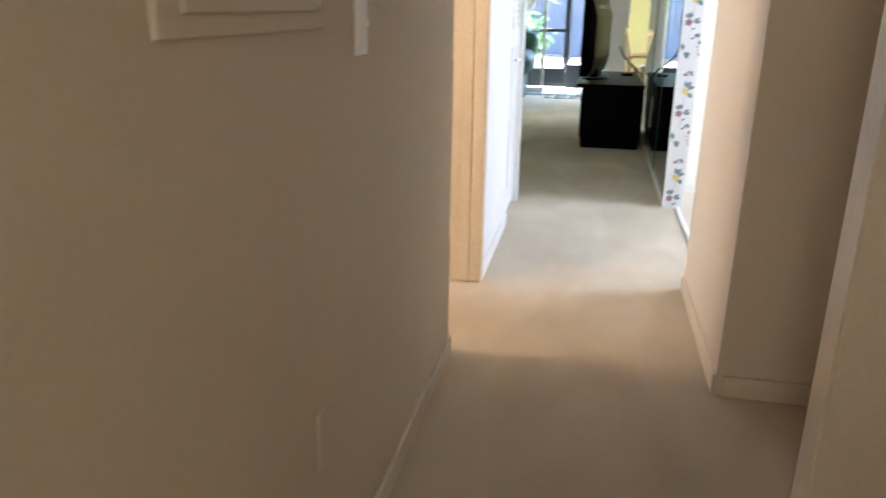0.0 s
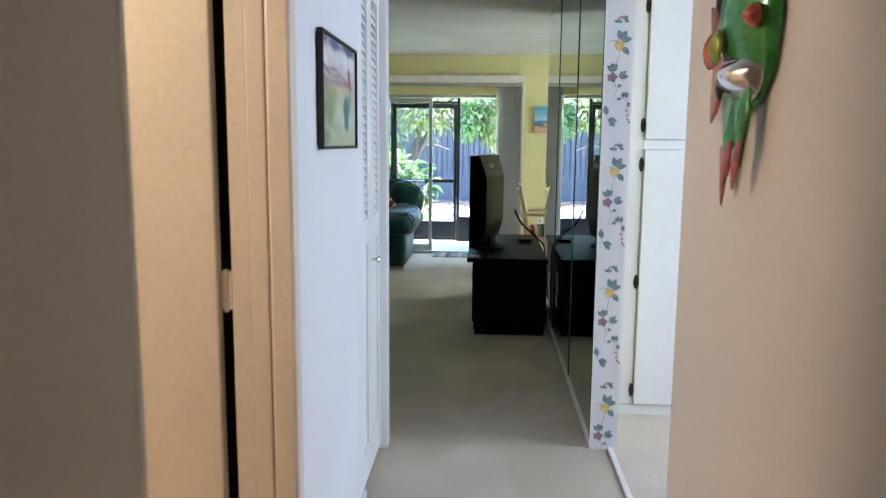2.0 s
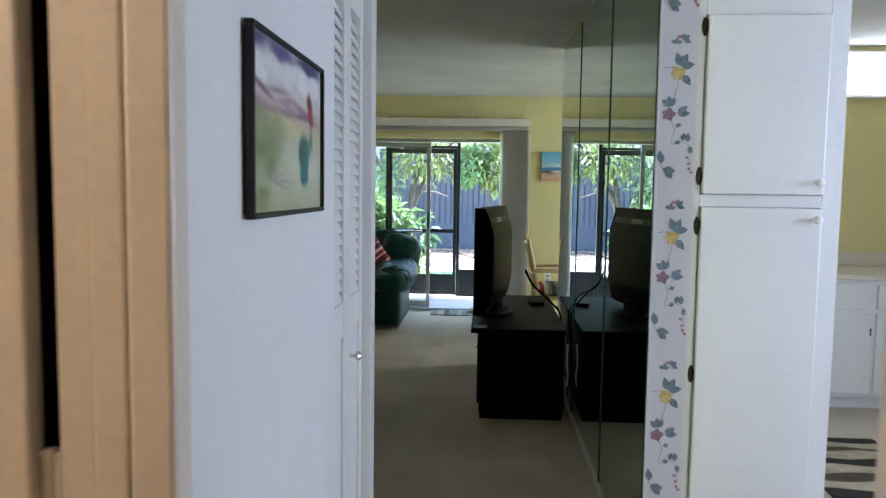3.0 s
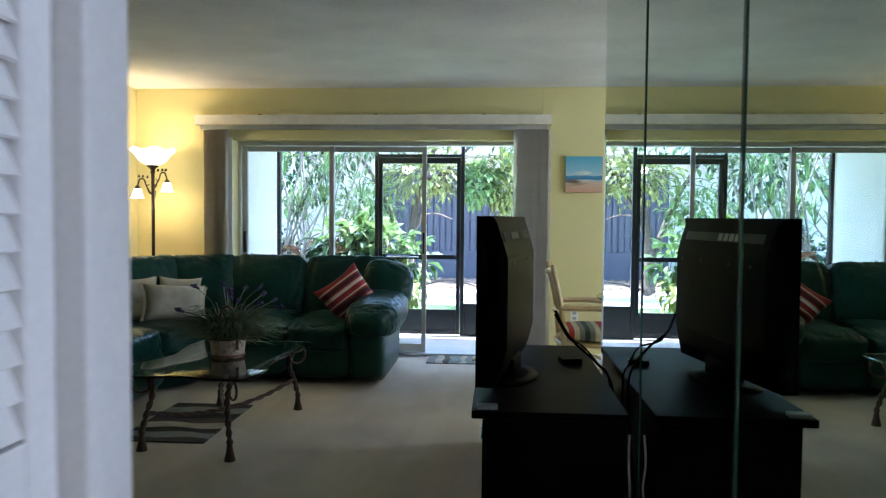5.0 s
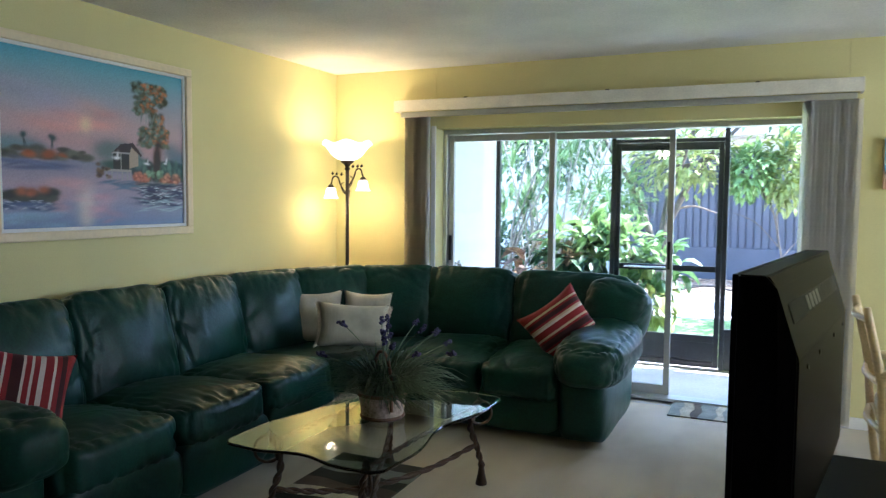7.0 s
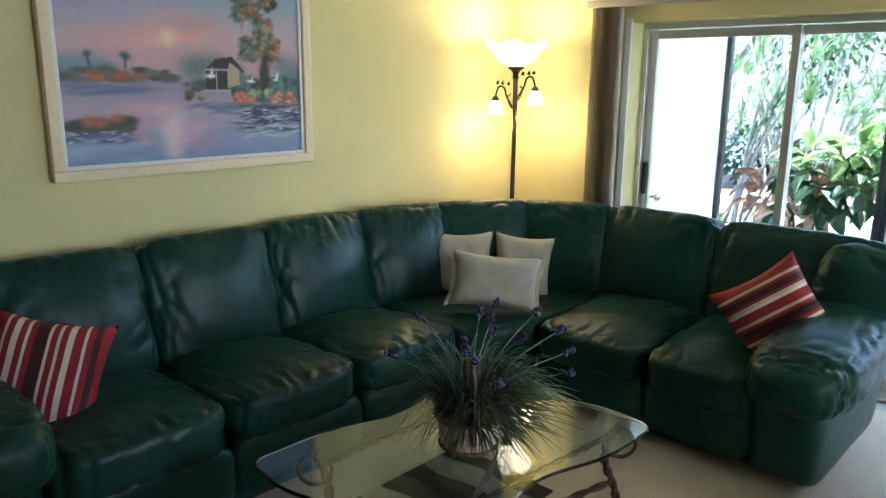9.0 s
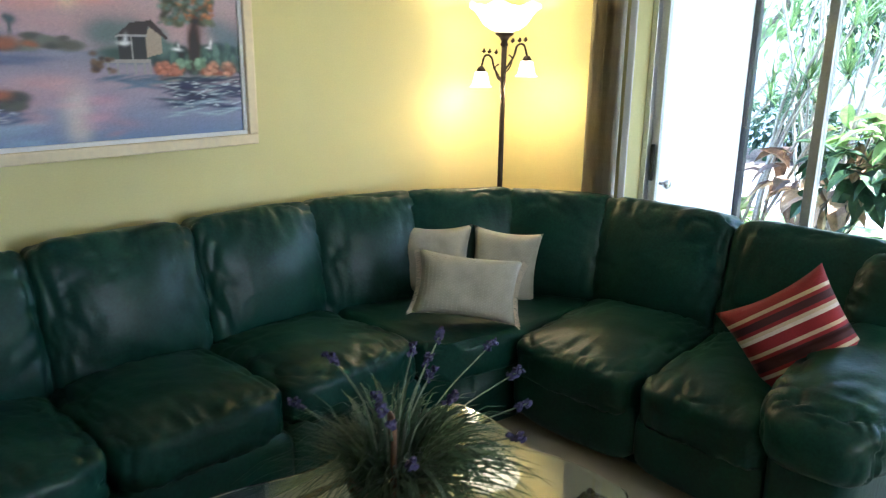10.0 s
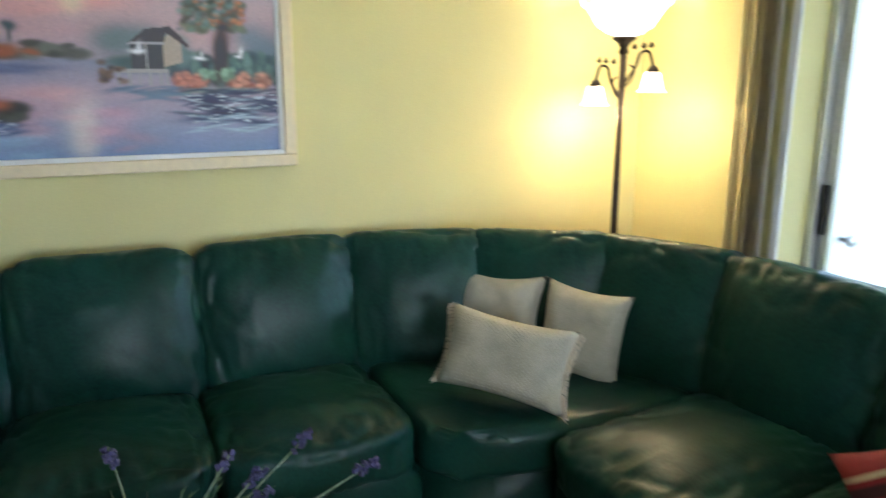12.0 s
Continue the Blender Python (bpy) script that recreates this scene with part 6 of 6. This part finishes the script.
TAN_LEAF = mat("leaf_tan", (0.34, 0.22, 0.13), 0.5, 0.3, 3, 20)
M_CANE = mat("pale_grey_cane", (0.30, 0.27, 0.23), 0.85, 0.25, 14, 60, 0.4)
for m in LEAF + [TAN_LEAF]:
    see_through(m, 0.32)

structure("ground", box(-120, 120, PY + 0.101, 240, -0.30, -0.06), M_LAWN, "short green lawn outside the patio", "ground")
structure("path", box(-40, 40, 16.3, 18.9, -0.08, -0.045), M_PATH, "bright sunlit concrete garden path", "path")
structure("mulch_bed", box(-40, 40, 18.9, 21.4, -0.08, -0.050), M_MULCH, "brown mulch planting bed", "ground")
structure("mulch_bed_near", box(-6.0, -1.0, 13.31, 14.3, -0.08, -0.048), M_MULCH, "brown mulch bed beside the patio", "ground")
lit = bmesh.new()
rnd = random.Random(4)
for _ in range(700):
    x, y, a = rnd.uniform(-4, 3), rnd.uniform(18.95, 21.2), rnd.uniform(0, 3.14)
    l, w = rnd.uniform(0.06, 0.16), rnd.uniform(0.012, 0.03)
    box(-l, l, -w, w, 0, 0.012, 0, 1, lit, pose(x, y, -0.05, 0, rnd.uniform(-8, 8), math.degrees(a)))
tagged(part("leaf_litter", lit, mat("dry_leaf_litter", (0.36, 0.26, 0.18), 0.9, 0.4, 2, 20)), "dry fallen leaves and twigs on mulch", "leaf litter", kind="stuff")

# neighbouring building
hb = thing("neighbour_building", "grey-sided single-storey building with pale fascia and roof", "building")
part("wall", box(-14, 14, 21.6, 27, -0.06, 2.9), M_STUCCO, hb)
part("fascia", box(-14.4, 14.4, 20.75, 20.95, 2.62, 3.05, 0.01), M_STUCCO, hb)
part("roof", box(-14.4, 14.4, 20.951, 27.5, 3.05, 3.25), M_ROOF, hb)
part("soffit", box(-14.4, 14.4, 20.951, 21.599, 2.60, 2.66), M_ROOF, hb)
# screened slate-grey entry bays with vertical boards
for x0, x1 in ((-2.4, 1.1), (-9.5, -6.2), (3.6, 8.0)):
    bay = part("slatted_bay", box(x0, x1, 21.5, 21.598, -0.05, 2.35), M_GREYSIDE, hb, "slate grey boarded bay")
    x = x0 + 0.02
    bd = finish(box(0, 0.10, 21.47, 21.499, 0.30, 2.30, 0.004), "board", M_GREYSIDE)
    while x < x1 - 0.1:
        o = new("board", bd)
        o.parent = bay
        o.matrix_basis = pose(x, 0, 0)
        x += 0.135
    part("base_rail", box(x0, x1, 21.42, 21.469, -0.05, 0.55, 0.005), M_GREYSIDE, bay)
for x in (1.6, -4.2):
    part("white_column", box(x - 0.09, x + 0.09, 20.98, 21.16, -0.05, 2.60, 0.01), M_TRIM, hb)
pl = thing("porch_light", "small lit white porch globe under the neighbouring eave", "light fixture", at=pose(-1.70, 20.9, 2.32))
part("globe", lathe([(0, -0.11), (0.06, -0.10), (0.11, -0.05), (0.12, 0.0), (0.10, 0.05), (0.06, 0.06), (0, 0.06)], 20), glow("porch_globe", (1.0, 0.85, 0.6), 2.0), pl, "", True)
part("stem", tube([(0, 0, 0.055), (0, 0, 0.285)], 0.02, 8), M_TRIM, pl)


def leaves(n, seed, sample, size, aspect=0.45, droop=0.4):
    """Folded pointed leaves scattered by sample(rnd) -> (point, outward)."""
    rnd = random.Random(seed)
    verts, faces = [], []
    for _ in range(n):
        p, o = sample(rnd)
        d = (Vector(o) + Vector((rnd.uniform(-1, 1), rnd.uniform(-1, 1), rnd.uniform(-1, 1))) * 0.8 + Vector((0, 0, -droop * rnd.random()))).normalized()
        s = d.cross(Vector((rnd.uniform(-0.4, 0.4), rnd.uniform(-0.4, 0.4), 1))).normalized()
        u = s.cross(d)
        L = size * rnd.uniform(0.6, 1.35)
        W = L * aspect * 0.5
        k = len(verts)
        verts.append(p)
        for q, wide, lift in ((0.22, 0.72, 0.10), (0.50, 1.0, 0.12), (0.78, 0.68, 0.0)):
            c = p + d * L * q + u * L * lift
            verts += [c + s * W * wide + u * W * 0.3, c, c - s * W * wide + u * W * 0.3]
        verts.append(p + d * L - u * L * 0.12)
        faces += [(k, k + 1, k + 2), (k, k + 2, k + 3), (k + 7, k + 10, k + 8), (k + 8, k + 10, k + 9)]
        for r in (1, 4):
            faces += [(k + r, k + r + 3, k + r + 4, k + r + 1), (k + r + 1, k + r + 4, k + r + 5, k + r + 2)]
    me = bpy.data.meshes.new("leaves")
    me.from_pydata([tuple(v) for v in verts], [], faces)
    return me


def mesh_part(name, me, material, parent, label=""):
    me.materials.append(material)
    o = new(name, me)
    o.parent = parent
    if label:
        tagged(o, label)
    return o


def ball(c, r):
    """Uneven clump: points biased to the shell of an ellipsoid."""
    c, r = Vector(c), Vector(r)

    def sample(rnd):
        d = Vector((rnd.gauss(0, 1), rnd.gauss(0, 1), rnd.gauss(0, 1))).normalized()
        f = rnd.uniform(0.35, 1.0) * (1 + 0.25 * noise.noise(d * 2.3 + c))
        return c + Vector((d.x * r.x, d.y * r.y, d.z * r.z)) * f, d
    return sample


def shrub(label, x, y, clumps, stems, seed, size, mats, counts, aspect=0.45, stem_r=0.011):
    """Woody stems from the ground, with a crown of separate leaf clumps."""
    t = thing("shrub", label, "shrub", at=pose(x, y, -0.055))
    rnd = random.Random(seed)
    bm = bmesh.new()
    for k in range(stems):
        cx, cy, cz = clumps[k % len(clumps)][0]
        a, b = rnd.uniform(-0.15, 0.15), rnd.uniform(-0.12, 0.12)
        mid = (0.5 * cx + rnd.uniform(-0.15, 0.15), 0.5 * cy + rnd.uniform(-0.1, 0.1), cz * 0.55)
        pts = curve([(a, b, 0), mid, (cx + rnd.uniform(-0.1, 0.1), cy + rnd.uniform(-0.1, 0.1), cz + rnd.uniform(0, 0.2))], 5)
        tube(pts, [stem_r * (1.15 - 0.8 * i / len(pts)) for i in range(len(pts))], 6, bm)
    part("stems", bm, M_BARK, t, "", True)
    for k, (c, r) in enumerate(clumps):
        mesh_part("crown", leaves(counts, seed * 31 + k, ball(c, r), size, aspect), mats[k % len(mats)], t)
    return t


# broad-leaved shrubs close to the screen
shrub("broad-leaved light green shrub with bare lower stems by the patio", -1.02, 14.15, [((-0.10, 0, 1.02), (0.30, 0.28, 0.22)), ((0.20, 0.05, 0.80), (0.26, 0.26, 0.34)), ((-0.42, 0.05, 1.14), (0.26, 0.24, 0.16)), ((0.10, -0.1, 0.45), (0.30, 0.26, 0.24))], 12, 11, 0.19, [LEAF[1], LEAF[0], LEAF[1], LEAF[3]], 70, 0.52)
shrub("dark glossy croton shrub with bronze and tan leaves on bare stems", -1.85, 14.10, [((0.10, 0, 0.86), (0.34, 0.26, 0.17)), ((-0.32, 0.1, 0.80), (0.28, 0.26, 0.20)), ((0.40, -0.05, 0.92), (0.26, 0.24, 0.16)), ((-0.05, -0.05, 0.70), (0.40, 0.25, 0.16)), ((0.22, 0.0, 1.08), (0.30, 0.22, 0.12))], 18, 12, 0.26, [LEAF[2], LEAF[4], LEAF[2], TAN_LEAF, LEAF[1]], 34, 0.40, 0.009)
shrub("low dark and yellow-green croton at the foot of the screen", -1.75, 13.62, [((0.0, 0, 0.24), (0.36, 0.14, 0.16)), ((0.45, 0, 0.22), (0.26, 0.14, 0.14)), ((-0.38, 0, 0.20), (0.22, 0.12, 0.12))], 8, 17, 0.22, [LEAF[2], LEAF[3], LEAF[2]], 40, 0.38, 0.008)
shrub("low mixed leafy shrub at the patio corner", -3.2, 14.1, [((0, 0, 0.45), (0.4, 0.3, 0.3)), ((0.4, 0.1, 0.30), (0.3, 0.25, 0.2))], 10, 13, 0.17, [LEAF[0], LEAF[3]], 60, 0.4)
shrub("dark reddish hedge shrub before the neighbouring building", 2.35, 20.3, [((0, 0, 0.55), (0.7, 0.5, 0.45)), ((0.6, 0, 0.45), (0.6, 0.5, 0.40))], 8, 14, 0.13, [LEAF[4], LEAF[2]], 600, 0.5)
shrub("low dark hedge shrub before the neighbouring building", -4.6, 20.2, [((0, 0, 0.6), (0.9, 0.5, 0.5)), ((1.2, 0, 0.45), (0.8, 0.5, 0.4))], 8, 15, 0.14, [LEAF[2], LEAF[0]], 600, 0.5)


def spiky_plant(label, x, y, heads, seed, length=0.42):
    """Cane stems topped by rosettes of sword leaves."""
    t = thing("spiky_plant", label, "plant", at=pose(x, y, -0.055))
    rnd = random.Random(seed)
    bm = bmesh.new()
    lv, fc = [], []
    for hx, hy, hz_ in heads:
        pts = curve([(rnd.uniform(-0.1, 0.1), rnd.uniform(-0.1, 0.1), 0), (hx * 0.4 + rnd.uniform(-0.1, 0.1), hy * 0.5, hz_ * 0.5), (hx, hy, hz_)], 6)
        tube(pts, [0.018 - 0.007 * i / len(pts) for i in range(len(pts))], 6, bm)
        for _ in range(24):
            a, e = rnd.uniform(0, 6.283), rnd.uniform(-0.5, 1.3)
            d = Vector((math.cos(a) * math.cos(e), math.sin(a) * math.cos(e), math.sin(e)))
            s = Vector((-math.sin(a), math.cos(a), 0))
            L = length * rnd.uniform(0.7, 1.15)
            k = len(lv)
            b = Vector((hx, hy, hz_))
            lv += [b - s * 0.007, b + s * 0.007, b + d * L * 0.55 + s * 0.008 + Vector((0, 0, 0.02)), b + d * L * 0.55 - s * 0.008 + Vector((0, 0, 0.02)), b + d * L + Vector((0, 0, -0.10 * L))]
            fc += [(k, k + 1, k + 2, k + 3), (k + 3, k + 2, k + 4)]
    part("canes", bm, M_CANE, t, "", True)
    me = bpy.data.meshes.new("sword_leaves")
    me.from_pydata([tuple(v) for v in lv], [], fc)
    mesh_part("sword_leaves", me, LEAF[0], t)
    return t


rnd = random.Random(77)
for k, (x, y) in enumerate(((-2.55, 14.35), (-2.0, 14.6), (-3.5, 14.8), (-2.3, 15.0))):
    spiky_plant("tall spiky dracaena with thin bare canes", x, y, [(rnd.uniform(-0.5, 0.9), rnd.uniform(-0.3, 0.3), rnd.uniform(1.2, 2.6)) for _ in range(8)], k + 1)


def tree(label, x, y, limbs, crowns, seed, trunk_r=0.14, size=0.16, per=900, mats=None):
    t = thing("tree", label, "tree", at=pose(x, y, -0.055))
    bm = bmesh.new()
    rnd = random.Random(seed)
    for pts, r in limbs:
        c = curve(pts, 6)
        tube(c, [r * (1 - 0.75 * i / (len(c) - 1)) for i in range(len(c))], 9, bm)
        for _ in range(5):
            i = rnd.randrange(len(c) // 3, len(c))
            p = c[i]
            q = p + Vector((rnd.uniform(-0.7, 0.7), rnd.uniform(-0.5, 0.5), rnd.uniform(-0.3, 0.6)))
            tube(curve([p, (p + q) / 2 + Vector((0, 0, 0.1)), q], 4), [r * 0.22, r * 0.2, r * 0.18, r * 0.17, r * 0.15, r * 0.13, r * 0.11, r * 0.09, r * 0.07], 5, bm)
    part("trunk", bm, M_BARK, t, "", True)
    for k, (c, r) in enumerate(crowns):
        mesh_part("crown", leaves(per, seed * 17 + k, ball(c, r), size, 0.4, 0.7), (mats or LEAF)[k % len(mats or LEAF)], t)
    return t


tree("pale-barked garden tree with leaning limbs and hanging leaves", -1.35, 18.2, [([(0, 0, 0), (0.05, 0, 1.0), (0.25, 0, 2.0), (0.8, 0.1, 3.4)], 0.11), ([(0.05, 0, 1.0), (0.5, 0, 1.9), (1.1, 0, 2.6), (1.9, -0.2, 3.2)], 0.055), ([(0, 0, 0.5), (-0.4, 0.1, 1.6), (-1.0, 0.1, 2.6), (-1.6, 0, 3.6)], 0.06), ([(0.3, 0, 2.0), (0.9, -0.2, 2.1), (1.5, -0.3, 1.5), (1.7, -0.3, 0.7)], 0.035), ([(0.1, 0, 0.1), (0.8, -0.3, 0.25), (1.6, -0.5, 0.05)], 0.03)],
     [((-0.8, 0, 3.0), (1.5, 1.2, 0.8)), ((0.9, 0, 3.3), (1.6, 1.2, 0.8)), ((2.2, 0, 2.7), (0.9, 0.9, 0.7)), ((-1.8, 0, 2.3), (0.9, 0.8, 0.8)), ((1.7, -0.3, 1.9), (0.28, 0.28, 0.55)), ((0.2, 0, 4.2), (2.4, 1.6, 0.9)), ((0.35, -0.4, 2.05), (0.75, 0.5, 0.5)), ((1.25, -0.4, 1.9), (0.35, 0.35, 0.4)), ((-0.7, -0.3, 1.5), (0.7, 0.5, 0.6))], 41, size=0.15, per=520, mats=[LEAF[0], LEAF[1], LEAF[0], LEAF[2], LEAF[3], LEAF[0], LEAF[3], LEAF[1], LEAF[1]])
tree("leafy garden tree with light green overhanging branches", 1.9, 16.6, [([(0.6, 0.3, 0), (0.6, 0.3, 1.4), (0.3, 0.1, 2.6), (-0.2, 0, 3.4)], 0.12), ([(0.6, 0.3, 1.6), (0.1, 0, 2.3), (-0.6, -0.2, 2.5)], 0.05)],
     [((-0.35, -0.1, 2.35), (0.55, 0.5, 0.4)), ((-0.7, -0.2, 1.75), (0.28, 0.3, 0.25)), ((0.4, 0, 3.0), (1.1, 1.0, 0.7)), ((-0.5, 0, 3.3), (0.9, 0.8, 0.5))], 43, size=0.13, per=420, mats=[LEAF[1], LEAF[1], LEAF[0], LEAF[1]])
tree("dense leafy tree beyond the garden path", -4.6, 17.6, [([(0, 0, 0), (0.1, 0, 1.2), (0.2, 0, 2.8)], 0.13), ([(0, 0, 0.8), (0.6, 0, 1.8), (1.2, 0, 2.8)], 0.07), ([(0, 0, 0.6), (-0.5, 0, 1.8), (-0.9, 0, 2.9)], 0.07)],
     [((0, 0, 2.8), (1.5, 1.2, 1.0)), ((1.2, -0.2, 2.2), (0.9, 0.9, 0.9)), ((-1.0, 0, 2.0), (1.1, 0.9, 1.0)), ((0.6, -0.2, 3.7), (1.8, 1.2, 0.8))], 44, size=0.16, per=340, mats=[LEAF[0], LEAF[1], LEAF[2], LEAF[0]])
tree("tall leafy tree rising over the neighbouring roof", -2.5, 30.0, [([(0, 0, 0), (0.1, 0, 2.5), (0.3, 0, 6)], 0.2)], [((0, 0, 6), (3.5, 2.5, 2.0)), ((-3, 0, 5), (2.5, 2, 1.6)), ((3.5, 0, 5.2), (2.5, 2, 1.6))], 45, size=0.4, per=1100, mats=[LEAF[0], LEAF[2], LEAF[1]])
